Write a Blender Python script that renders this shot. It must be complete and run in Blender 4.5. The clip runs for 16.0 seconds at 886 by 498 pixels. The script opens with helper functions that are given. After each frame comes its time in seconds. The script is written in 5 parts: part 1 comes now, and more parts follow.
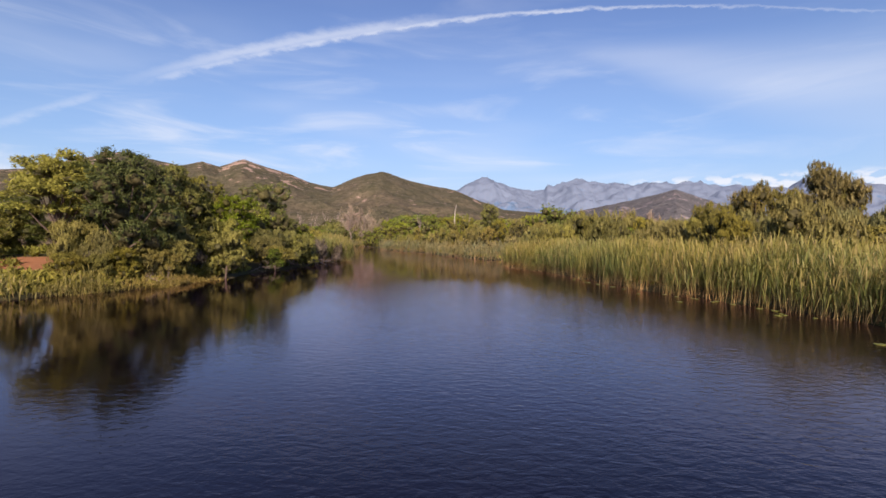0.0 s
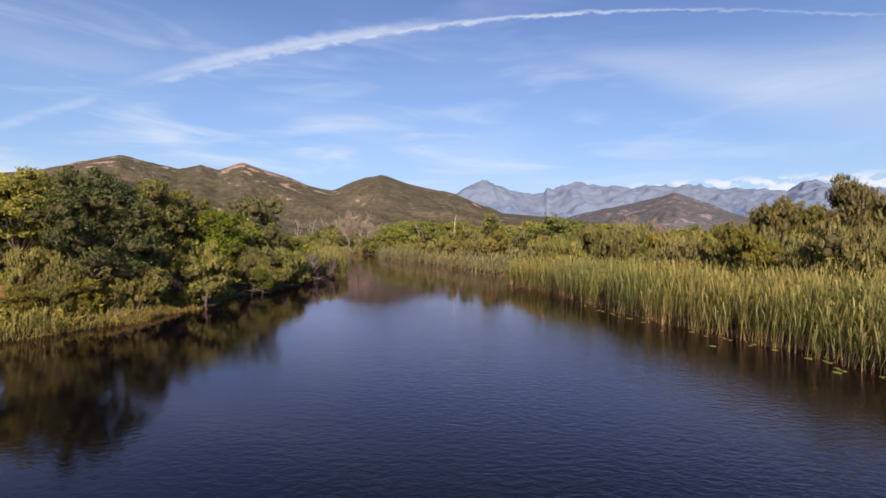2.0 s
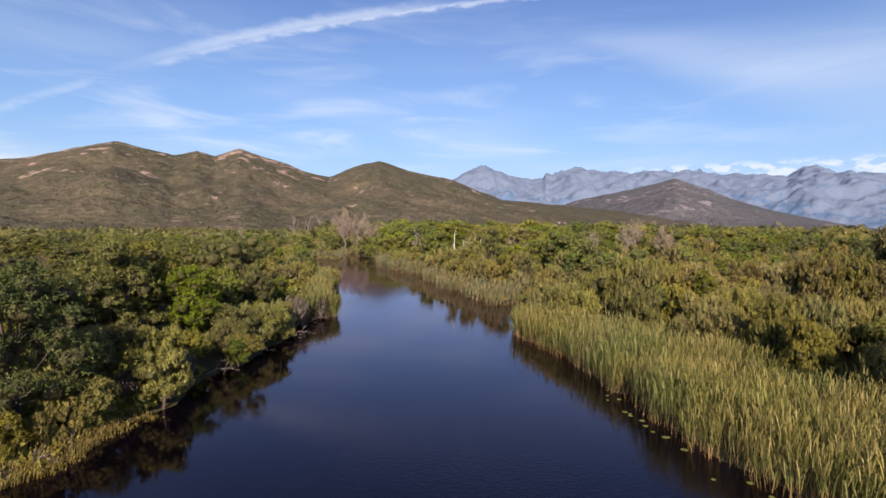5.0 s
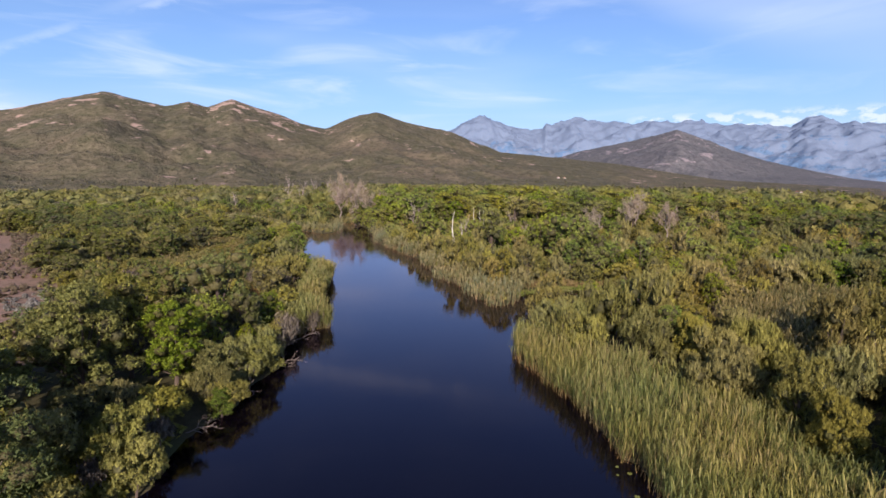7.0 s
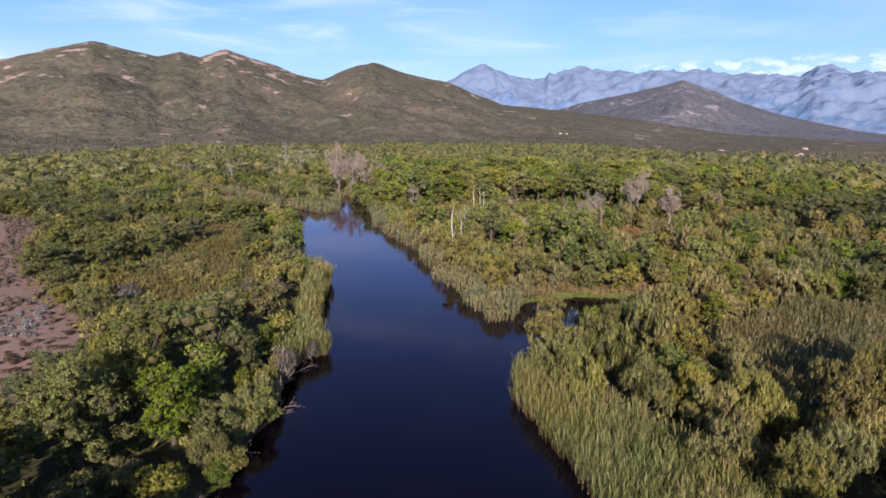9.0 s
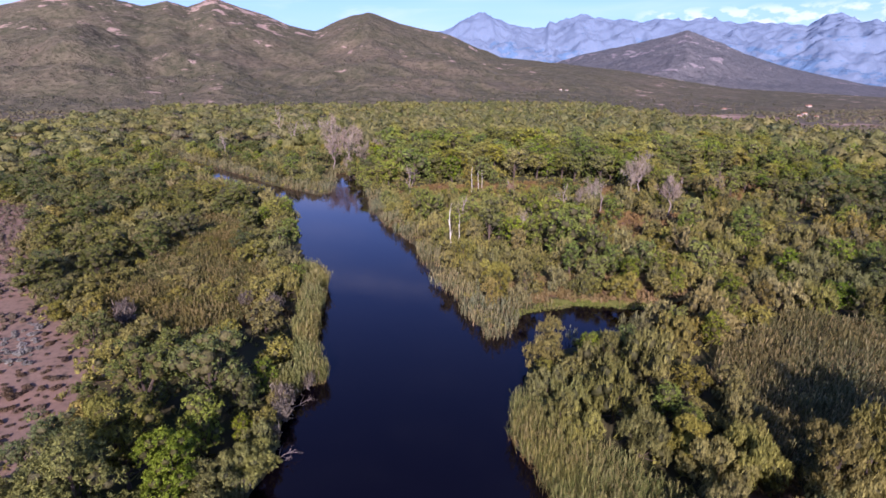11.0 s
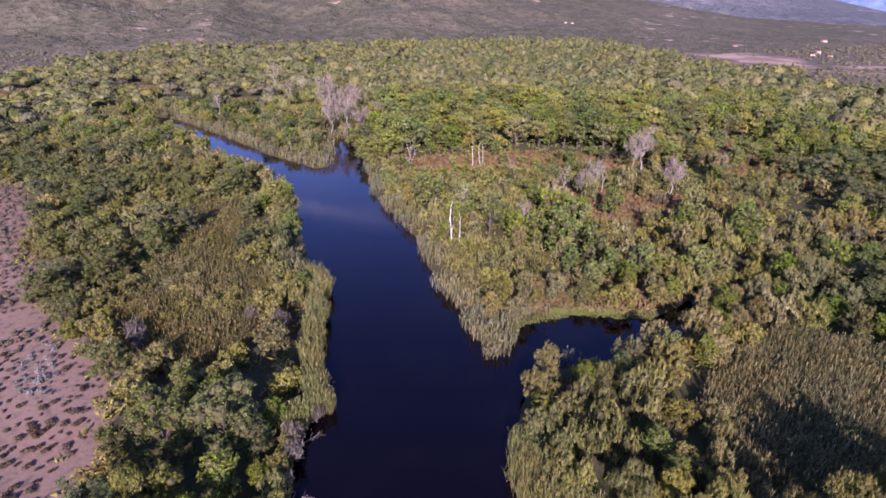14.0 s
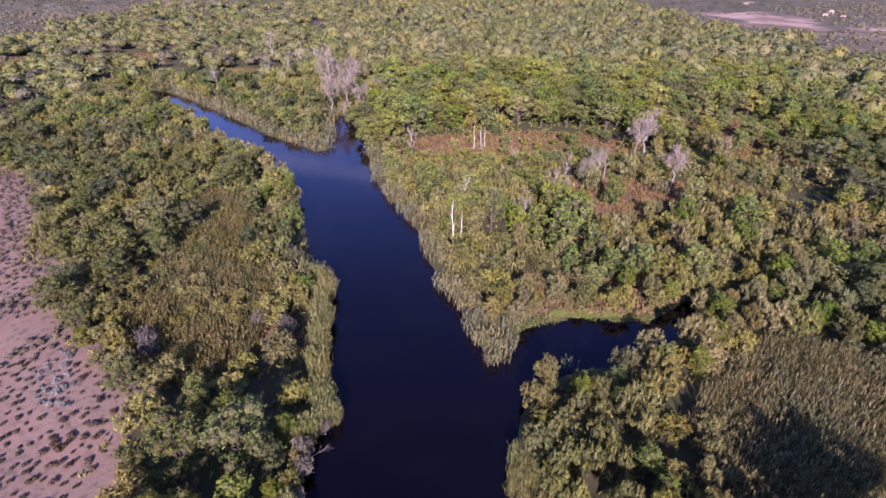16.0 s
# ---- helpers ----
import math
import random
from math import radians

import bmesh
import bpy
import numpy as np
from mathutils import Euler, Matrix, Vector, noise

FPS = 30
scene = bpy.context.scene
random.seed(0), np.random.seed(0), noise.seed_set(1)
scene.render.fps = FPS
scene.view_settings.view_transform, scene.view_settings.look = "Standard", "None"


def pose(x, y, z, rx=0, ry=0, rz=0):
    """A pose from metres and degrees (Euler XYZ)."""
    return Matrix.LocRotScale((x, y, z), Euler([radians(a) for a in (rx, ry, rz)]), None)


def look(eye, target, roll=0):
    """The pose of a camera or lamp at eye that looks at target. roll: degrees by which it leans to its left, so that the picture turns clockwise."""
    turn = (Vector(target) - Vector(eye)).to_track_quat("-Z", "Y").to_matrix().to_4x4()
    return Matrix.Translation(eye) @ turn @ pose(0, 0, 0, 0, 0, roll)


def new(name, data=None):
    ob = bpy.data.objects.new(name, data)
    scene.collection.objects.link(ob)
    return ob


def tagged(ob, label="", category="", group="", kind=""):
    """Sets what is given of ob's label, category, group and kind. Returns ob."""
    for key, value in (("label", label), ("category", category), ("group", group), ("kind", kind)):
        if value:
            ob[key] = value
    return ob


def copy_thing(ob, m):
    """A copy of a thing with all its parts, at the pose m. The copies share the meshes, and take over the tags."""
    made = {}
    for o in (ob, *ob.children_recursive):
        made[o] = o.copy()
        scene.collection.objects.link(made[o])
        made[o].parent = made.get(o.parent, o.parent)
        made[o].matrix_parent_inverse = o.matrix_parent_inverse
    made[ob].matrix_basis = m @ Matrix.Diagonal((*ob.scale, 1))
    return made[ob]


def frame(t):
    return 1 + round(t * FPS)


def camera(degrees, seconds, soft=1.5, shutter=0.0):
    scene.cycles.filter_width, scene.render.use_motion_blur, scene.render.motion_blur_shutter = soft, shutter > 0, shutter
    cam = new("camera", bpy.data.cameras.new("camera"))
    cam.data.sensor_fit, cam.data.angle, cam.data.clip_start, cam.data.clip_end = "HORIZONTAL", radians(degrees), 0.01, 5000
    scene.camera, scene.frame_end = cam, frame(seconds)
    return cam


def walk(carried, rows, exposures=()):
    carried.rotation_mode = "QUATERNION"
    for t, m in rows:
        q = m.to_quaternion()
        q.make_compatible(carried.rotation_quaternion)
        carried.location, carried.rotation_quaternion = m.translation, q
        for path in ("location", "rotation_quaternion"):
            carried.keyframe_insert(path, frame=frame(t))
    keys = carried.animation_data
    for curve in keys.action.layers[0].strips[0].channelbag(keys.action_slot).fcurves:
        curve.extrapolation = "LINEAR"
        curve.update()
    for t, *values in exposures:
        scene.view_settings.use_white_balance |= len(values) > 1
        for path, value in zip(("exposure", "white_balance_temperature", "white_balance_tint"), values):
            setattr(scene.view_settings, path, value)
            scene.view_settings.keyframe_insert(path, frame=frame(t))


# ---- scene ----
cam = camera(80.5, 16.0, soft=1.6)
# seconds, x, y, z, yaw, pitch
ROWS = [
    (0.0, -0.006, 1.474, 3.271, 0.047, -0.975),
    (0.5, 0.020, 2.285, 3.649, 0.044, -0.872),
    (1.0, 0.055, 3.151, 4.014, 0.029, -0.739),
    (1.5, 0.024, 4.012, 4.365, 0.016, -0.632),
    (2.0, -0.072, 5.003, 4.859, -0.008, -0.657),
    (2.5, -0.166, 5.927, 5.500, -0.035, -0.695),
    (3.0, -0.221, 6.850, 6.442, -0.037, -0.631),
    (3.5, -0.219, 7.801, 7.487, -0.124, -0.642),
    (4.0, -0.211, 8.796, 8.850, -0.117, -0.841),
    (6.5, -0.269, 14.425, 16.196, -0.390, -6.245),
    (7.0, -0.264, 15.337, 18.275, -0.460, -7.651),
    (7.5, -0.237, 16.119, 20.313, -0.476, -8.928),
    (8.0, -0.224, 16.881, 22.544, -0.508, -10.267),
    (8.5, -0.174, 17.603, 24.676, -0.528, -11.540),
    (9.0, -0.178, 18.304, 26.952, -0.523, -12.903),
    (11.5, -0.291, 22.704, 37.465, -0.916, -19.124),
    (12.0, -0.332, 23.427, 39.693, -0.934, -20.376),
    (12.5, -0.417, 24.003, 41.781, -0.966, -21.568),
    (13.0, -0.509, 24.599, 43.894, -0.990, -22.786),
    (13.5, -0.544, 25.103, 45.716, -0.962, -23.887),
    (14.0, -0.583, 25.715, 47.672, -0.982, -25.144),
    (14.5, -0.639, 26.276, 49.523, -0.978, -26.237),
    (15.0, -0.697, 26.910, 51.446, -0.985, -27.398),
    (15.5, -0.788, 27.583, 53.270, -0.983, -28.507),
    (16.0, -0.904, 28.250, 55.201, -0.974, -29.686),
]
ROLL = 0.7
walk(cam, [(t, pose(x, y, z, 90 + pitch, 0, yaw) @ pose(0, 0, 0, 0, 0, ROLL)) for t, x, y, z, yaw, pitch in ROWS],
     [(0.0, 0.56, 6450, 25), (4.0, 0.56, 6300, 22), (8.0, 0.69, 5650, 22), (12.5, 0.99, 5200, 43), (16.0, 1.26, 5150, 45)])

# ---- world and sun ----
SUN_EL, SUN_AZ = 25.0, 183.0  # degrees: height, and bearing clockwise from +y
world = bpy.data.worlds.new("sky")
scene.world = world
world.use_nodes = True
WT = world.node_tree
WT.nodes.clear()


class Graph:
    """Short spellings for node building."""

    def __init__(self, tree):
        self.tree = tree

    def node(self, kind, ins=None, op=None, clamp=False, data=None, blend=None, curve=None, attribute=None):
        n = self.tree.nodes.new(kind)
        if data:
            n.data_type = data
        if op:
            n.operation = op
        if clamp:
            n.use_clamp = True
        if blend:
            n.blend_type = blend
        if curve:
            n.interpolation_type = curve
        if attribute:
            n.attribute_name = attribute
        for key, value in (ins or {}).items():
            sock = n.inputs[key]
            if isinstance(value, bpy.types.NodeSocket):
                self.tree.links.new(value, sock)
            else:
                sock.default_value = value
        return n

    def math(self, op, a, b=0.0, c=0.0, clamp=False):
        return self.node("ShaderNodeMath", {0: a, 1: b, 2: c}, op, clamp).outputs[0]

    def mix(self, fac, a, b):
        n = self.node("ShaderNodeMix", {0: fac, 6: a, 7: b}, data="RGBA")
        return n.outputs[2]

    def smooth(self, v, lo, hi, to0=0.0, to1=1.0):
        n = self.node("ShaderNodeMapRange", {0: v, 1: lo, 2: hi, 3: to0, 4: to1}, curve="SMOOTHSTEP")
        return n.outputs[0]

    def noise(self, vec, scale, detail=3.0, rough=0.5, warp=0.0):
        return self.node("ShaderNodeTexNoise", {"Vector": vec, "Scale": scale, "Detail": detail, "Roughness": rough, "Distortion": warp}).outputs[0]

    def ramp(self, fac, stops):
        n = self.node("ShaderNodeValToRGB", {0: fac})
        el = n.color_ramp.elements
        while len(el) < len(stops):
            el.new(0.5)
        for e, (p, c) in zip(el, stops):
            e.position, e.color = p, (*c, 1.0)
        return n.outputs[0]


def build_sky():
    g = Graph(WT)
    co = g.node("ShaderNodeTexCoord").outputs["Generated"]
    tex = g.node("ShaderNodeTexSky")
    tex.sky_type, tex.sun_disc = "NISHITA", False
    tex.sun_elevation, tex.sun_rotation = radians(SUN_EL), radians(SUN_AZ)
    tex.air_density, tex.dust_density, tex.ozone_density = 1.0, 0.6, 2.0
    sky = tex.outputs[0]
    xyz = g.node("ShaderNodeSeparateXYZ", {0: co})
    x, y, z = xyz.outputs
    az = g.math("MULTIPLY", g.math("ARCTAN2", x, y), 180 / math.pi)
    el = g.math("MULTIPLY", g.math("ARCSINE", z), 180 / math.pi)
    # streaky cirrus, stretched along the horizon
    flat = g.node("ShaderNodeCombineXYZ", {0: g.math("MULTIPLY", az, 0.06), 1: g.math("MULTIPLY", el, 0.33), 2: 0.0}).outputs[0]
    streak = g.noise(flat, 1.0, 5.0, 0.55, 0.6)
    veil = g.noise(flat, 0.45, 3.0, 0.5, 0.3)
    low = g.smooth(el, 26.0, 4.0)
    cirrus = g.math("MULTIPLY", g.smooth(streak, 0.47, 0.78), g.math("MULTIPLY_ADD", low, 0.62, 0.10))
    cirrus = g.math("ADD", cirrus, g.math("MULTIPLY", g.smooth(veil, 0.42, 0.75), g.math("MULTIPLY_ADD", low, 0.34, 0.04)))
    # horizon haze
    haze = g.math("MULTIPLY", g.smooth(el, 27.0, 2.0), 0.5)
    # the long contrail: a bowed line with frayed edges
    off = g.math("SUBTRACT", az, 11.0)
    line = g.math("MULTIPLY_ADD", g.math("MULTIPLY", off, off), -0.0053, 23.2)
    fine = g.node("ShaderNodeCombineXYZ", {0: g.math("MULTIPLY", az, 0.5), 1: g.math("MULTIPLY", el, 1.1), 2: 3.0}).outputs[0]
    fray = g.noise(fine, 1.0, 4.0, 0.6)
    dist = g.math("ADD", g.math("SUBTRACT", el, line), g.math("MULTIPLY_ADD", fray, 0.9, -0.45))
    width = g.math("ADD", g.smooth(az, 28.0, -25.0, 0.05, 0.36), g.math("MULTIPLY", fray, 0.12))
    edge = g.smooth(g.math("DIVIDE", g.math("ABSOLUTE", dist), width), 1.6, 0.0)
    broken = g.math("SUBTRACT", 1.0, g.math("MULTIPLY", g.smooth(az, -35.0, -31.5), g.smooth(az, -27.0, -31.0)))
    trail = g.math("MULTIPLY", g.math("MULTIPLY", edge, broken), g.math("MULTIPLY", g.smooth(fray, 0.25, 0.65, 0.25, 0.62), g.math("MULTIPLY", g.smooth(az, -40.0, -8.0, 0.4, 1.0), g.smooth(az, 34.0, 8.0, 0.4, 1.0))))
    # its second, softer strand, drifting off on the older side
    lift = g.math("SUBTRACT", dist, g.smooth(az, 6.0, -26.0, 0.0, 0.55))
    soft_strand = g.math("MULTIPLY", g.smooth(g.math("ABSOLUTE", lift), 1.0, 0.0), g.math("MULTIPLY", g.smooth(az, 4.0, -8.0, 0.0, 0.5), g.smooth(az, -35.0, -20.0, 0.05, 1.0)))
    trail = g.math("MAXIMUM", trail, soft_strand)
    # the broad fan of ice cloud
    fan_mid = g.math("MULTIPLY_ADD", g.math("SUBTRACT", az, 12.0), -0.26, 20.0)
    fan_w = g.math("MULTIPLY_ADD", g.math("SUBTRACT", az, 10.0), 0.17, 0.3)
    fan = g.smooth(g.math("DIVIDE", g.math("ABSOLUTE", g.math("SUBTRACT", el, fan_mid)), fan_w), 1.3, 0.0)
    fan = g.math("MULTIPLY", g.math("MULTIPLY", fan, g.smooth(az, 10.0, 26.0)), g.math("MULTIPLY_ADD", veil, 0.48, 0.08))
    cirrus = g.math("MULTIPLY", cirrus, g.smooth(az, 8.0, 24.0, 1.0, 0.45))
    # heaped clouds on the far range
    puffv = g.node("ShaderNodeCombineXYZ", {0: g.math("MULTIPLY", az, 0.55), 1: g.math("MULTIPLY", el, 1.2), 2: 7.0}).outputs[0]
    puff = g.noise(puffv, 1.0, 4.0, 0.55)
    band = g.math("MULTIPLY", g.smooth(el, 6.9, 5.9), g.math("MULTIPLY", g.smooth(az, 18.0, 22.0), g.smooth(az, 52.0, 40.0)))
    heap = g.math("MULTIPLY", band, g.smooth(puff, 0.45, 0.6))
    white = g.math("MAXIMUM", g.math("MAXIMUM", trail, heap), g.math("ADD", fan, cirrus))
    white = g.math("MINIMUM", white, 0.92)
    tinted = g.node("ShaderNodeMix", {0: 1.0, 6: sky, 7: SKY_TINT}, data="RGBA", blend="MULTIPLY").outputs[2]
    tinted = g.node("ShaderNodeMix", {0: 1.0, 6: tinted, 7: g.mix(g.smooth(el, 28.0, 80.0), (1.0, 1.0, 1.0, 1.0), (0.72, 0.53, 0.68, 1.0))}, data="RGBA", blend="MULTIPLY").outputs[2]
    tinted = g.mix(haze, tinted, (3.0, 5.45, 7.55, 1.0))
    tinted = g.mix(g.math("MULTIPLY", g.smooth(el, 10.0, 3.0), 0.4), tinted, (5.0, 6.5, 7.4, 1.0))
    col = g.mix(white, tinted, (CLOUD * 0.92, CLOUD * 1.03, CLOUD * 1.04, 1.0))
    bg = g.node("ShaderNodeBackground", {"Color": col, "Strength": 0.078})
    g.node("ShaderNodeOutputWorld", {"Surface": bg.outputs[0]})


SKY_TINT = (0.84, 0.93, 1.12, 1.0)
CLOUD = 7.8
build_sky()

sun = new("sun", bpy.data.lights.new("sun", "SUN"))
sun.data.energy, sun.data.angle, sun.data.color = 5.0, radians(0.6), (1.0, 0.84, 0.62)
SUN_DIR = Vector((math.sin(radians(SUN_AZ)) * math.cos(radians(SUN_EL)), math.cos(radians(SUN_AZ)) * math.cos(radians(SUN_EL)), math.sin(radians(SUN_EL))))
sun.matrix_world = look(Vector((0, 0, 80)) + SUN_DIR * 50, (0, 0, 80))


# ---- materials ----
def material(name):
    m = bpy.data.materials.new(name)
    m.use_nodes = True
    m.node_tree.nodes.clear()
    return m, Graph(m.node_tree)


def leaf_material(name, dark, light, see_through=0.25, dry=None, dry_share=0.0, grain=4.5):
    """Foliage: varies from tree to tree, over the crown and from leaf to leaf."""
    m, g = material(name)
    pos = g.node("ShaderNodeTexCoord").outputs["Object"]
    rnd = g.math("FRACT", g.math("ADD", g.node("ShaderNodeObjectInfo").outputs["Random"], g.node("ShaderNodeAttribute", attribute="plant").outputs["Fac"]))
    isl = g.node("ShaderNodeNewGeometry").outputs["Random Per Island"]
    v = g.math("ADD", g.math("MULTIPLY", isl, 0.5), g.math("MULTIPLY", g.noise(pos, 0.6, 2.0), 0.6))
    v = g.math("ADD", v, g.math("MULTIPLY_ADD", rnd, 0.54, -0.34), clamp=True)
    col = g.mix(v, (*dark, 1.0), (*light, 1.0))
    grove = g.noise(g.node("ShaderNodeNewGeometry").outputs["Position"], 0.035, 2.0)
    col = g.node("ShaderNodeMix", {0: 1.0, 6: col, 7: g.ramp(grove, [(0.34, (0.80, 0.89, 0.80)), (0.5, (0.98, 1.0, 0.96)), (0.66, (1.05, 1.0, 1.06))])}, data="RGBA", blend="MULTIPLY").outputs[2]
    if dry:
        col = g.mix(g.math("MULTIPLY", g.smooth(g.math("ADD", g.noise(pos, 0.9, 2.0), g.math("MULTIPLY", isl, 0.25)), 0.89 - dry_share, 0.99 - dry_share), 0.5), col, (*dry, 1.0))
    # leaf mottling; its dark dips also paint shade into the gaps between leaves
    leafy = g.noise(pos, grain, 2.0, 0.6)
    other = g.math("FRACT", g.math("MULTIPLY", rnd, 7.31))
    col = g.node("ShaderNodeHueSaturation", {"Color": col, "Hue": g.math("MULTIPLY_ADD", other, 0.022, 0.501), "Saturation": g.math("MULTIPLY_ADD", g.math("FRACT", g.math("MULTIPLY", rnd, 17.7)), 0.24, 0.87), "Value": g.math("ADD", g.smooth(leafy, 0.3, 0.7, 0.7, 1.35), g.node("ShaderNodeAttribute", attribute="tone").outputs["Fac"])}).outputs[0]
    b = g.node("ShaderNodeBump", {"Height": leafy, "Strength": 0.9, "Distance": 1.1 / grain}).outputs[0]
    p = g.node("ShaderNodeBsdfPrincipled", {"Base Color": col, "Roughness": 0.62, "Specular IOR Level": 0.25, "Normal": b}).outputs[0]
    t = g.node("ShaderNodeBsdfTranslucent", {"Color": col}).outputs[0]
    g.node("ShaderNodeOutputMaterial", {"Surface": g.node("ShaderNodeMixShader", {0: see_through, 1: p, 2: t}).outputs[0]})
    return m


def bark_material(name, dark, light, scale=3.0):
    m, g = material(name)
    pos = g.node("ShaderNodeTexCoord").outputs["Object"]
    st = g.node("ShaderNodeMapping", {"Vector": pos, "Scale": (scale * 3, scale * 3, scale * 0.6)}).outputs[0]
    n = g.noise(st, 1.5, 5.0, 0.65)
    col = g.mix(n, (*dark, 1.0), (*light, 1.0))
    b = g.node("ShaderNodeBump", {"Height": n, "Strength": 0.5, "Distance": 0.03}).outputs[0]
    p = g.node("ShaderNodeBsdfPrincipled", {"Base Color": col, "Roughness": 0.85, "Normal": b}).outputs[0]
    g.node("ShaderNodeOutputMaterial", {"Surface": p})
    return m


def reed_material(name, base, mid, top):
    """Reeds: dry stalks below, green blades, paler tips."""
    m, g = material(name)
    h = g.node("ShaderNodeAttribute", attribute="rise").outputs["Fac"]
    pos = g.node("ShaderNodeTexCoord").outputs["Object"]
    isl = g.node("ShaderNodeNewGeometry").outputs["Random Per Island"]
    patch = g.noise(pos, 0.22, 3.0)
    hh = g.math("ADD", h, g.math("MULTIPLY_ADD", patch, 0.5, -0.25))
    col = g.ramp(hh, [(0.08, base), (0.42, mid), (0.7, mid), (1.0, top)])
    tone = g.smooth(g.noise(pos, 0.09, 2.0), 0.38, 0.62)
    col = g.node("ShaderNodeMix", {0: 1.0, 6: col, 7: g.mix(tone, (0.92, 1.0, 1.03, 1.0), (1.10, 1.02, 0.88, 1.0))}, data="RGBA", blend="MULTIPLY").outputs[2]
    dry = g.math("MULTIPLY", g.smooth(g.math("ADD", isl, g.math("MULTIPLY", patch, 1.3)), 1.2, 1.65), 0.7)
    col = g.mix(dry, col, (0.34, 0.25, 0.11, 1.0))
    col = g.node("ShaderNodeHueSaturation", {"Color": col, "Value": g.math("MULTIPLY_ADD", isl, 0.6, 0.58)}).outputs[0]
    p = g.node("ShaderNodeBsdfPrincipled", {"Base Color": col, "Roughness": 0.55, "Specular IOR Level": 0.3}).outputs[0]
    t = g.node("ShaderNodeBsdfTranslucent", {"Color": col}).outputs[0]
    g.node("ShaderNodeOutputMaterial", {"Surface": g.node("ShaderNodeMixShader", {0: 0.4, 1: p, 2: t}).outputs[0]})
    return m


def ground_material():
    """Leaf litter and turf, with bare sand, russet bracken and grass where the zones lie."""
    m, g = material("soil")
    pos = g.node("ShaderNodeTexCoord").outputs["Object"]
    zones = g.node("ShaderNodeAttribute", attribute="zone")
    zone = g.node("ShaderNodeSeparateColor", {0: zones.outputs["Color"]})
    fine, mid, big = g.noise(pos, 2.2, 5.0, 0.65), g.noise(pos, 0.25, 4.0, 0.6), g.noise(pos, 0.012, 4.0, 0.6)
    wob = g.math("MULTIPLY_ADD", mid, 0.7, -0.35)
    soil = g.mix(fine, (0.035, 0.032, 0.016, 1), (0.10, 0.085, 0.042, 1))
    soil = g.mix(g.smooth(mid, 0.4, 0.7), soil, (0.065, 0.07, 0.022, 1))
    scrub = g.mix(g.noise(pos, 0.11, 5.0, 0.7), (0.062, 0.054, 0.033, 1), (0.155, 0.125, 0.085, 1))
    scrub = g.mix(g.smooth(big, 0.5, 0.68), scrub, (0.22, 0.16, 0.10, 1))
    far = g.smooth(g.node("ShaderNodeVectorMath", {0: pos}, op="LENGTH").outputs["Value"], 300.0, 600.0)
    soil = g.mix(far, soil, scrub)
    sand = g.mix(fine, (0.16, 0.105, 0.074, 1), (0.285, 0.195, 0.142, 1))
    sand = g.mix(g.smooth(g.noise(pos, 0.9, 4.0), 0.50, 0.70), sand, (0.125, 0.092, 0.068, 1))
    sand = g.mix(g.math("MULTIPLY", g.smooth(g.noise(pos, 0.09, 3.0), 0.45, 0.65), 0.5), sand, (0.27, 0.165, 0.115, 1))
    bracken = g.mix(fine, (0.10, 0.058, 0.032, 1), (0.24, 0.145, 0.082, 1))
    grass = g.mix(fine, (0.09, 0.10, 0.02, 1), (0.20, 0.20, 0.05, 1))
    red, green, blue = zone.outputs
    col = g.mix(g.smooth(g.math("ADD", green, wob), 0.35, 0.65), soil, bracken)
    col = g.mix(g.smooth(g.math("ADD", blue, wob), 0.35, 0.65), col, grass)
    earth = g.mix(fine, (0.22, 0.095, 0.045, 1), (0.42, 0.20, 0.10, 1))
    col = g.mix(g.smooth(g.math("ADD", zones.outputs["Alpha"], wob), 0.35, 0.6), col, earth)
    field = g.math("MULTIPLY", far, g.math("MULTIPLY_ADD", g.noise(pos, 0.03, 4.0, 0.6), 1.8, -1.0))
    red = g.math("ADD", red, g.math("MULTIPLY", field, g.smooth(red, 0.0, 0.2)))
    sand = g.mix(g.math("MULTIPLY", far, g.smooth(g.noise(pos, 0.018, 3.0), 0.45, 0.6)), sand, (0.37, 0.26, 0.19, 1))
    col = g.mix(g.smooth(g.math("ADD", red, g.math("MULTIPLY", wob, 0.6)), 0.4, 0.6), col, sand)
    b = g.node("ShaderNodeBump", {"Height": g.math("ADD", fine, mid), "Strength": 0.6, "Distance": 0.15}).outputs[0]
    p = g.node("ShaderNodeBsdfPrincipled", {"Base Color": col, "Roughness": 0.95, "Specular IOR Level": 0.15, "Normal": b}).outputs[0]
    g.node("ShaderNodeOutputMaterial", {"Surface": p})
    return m


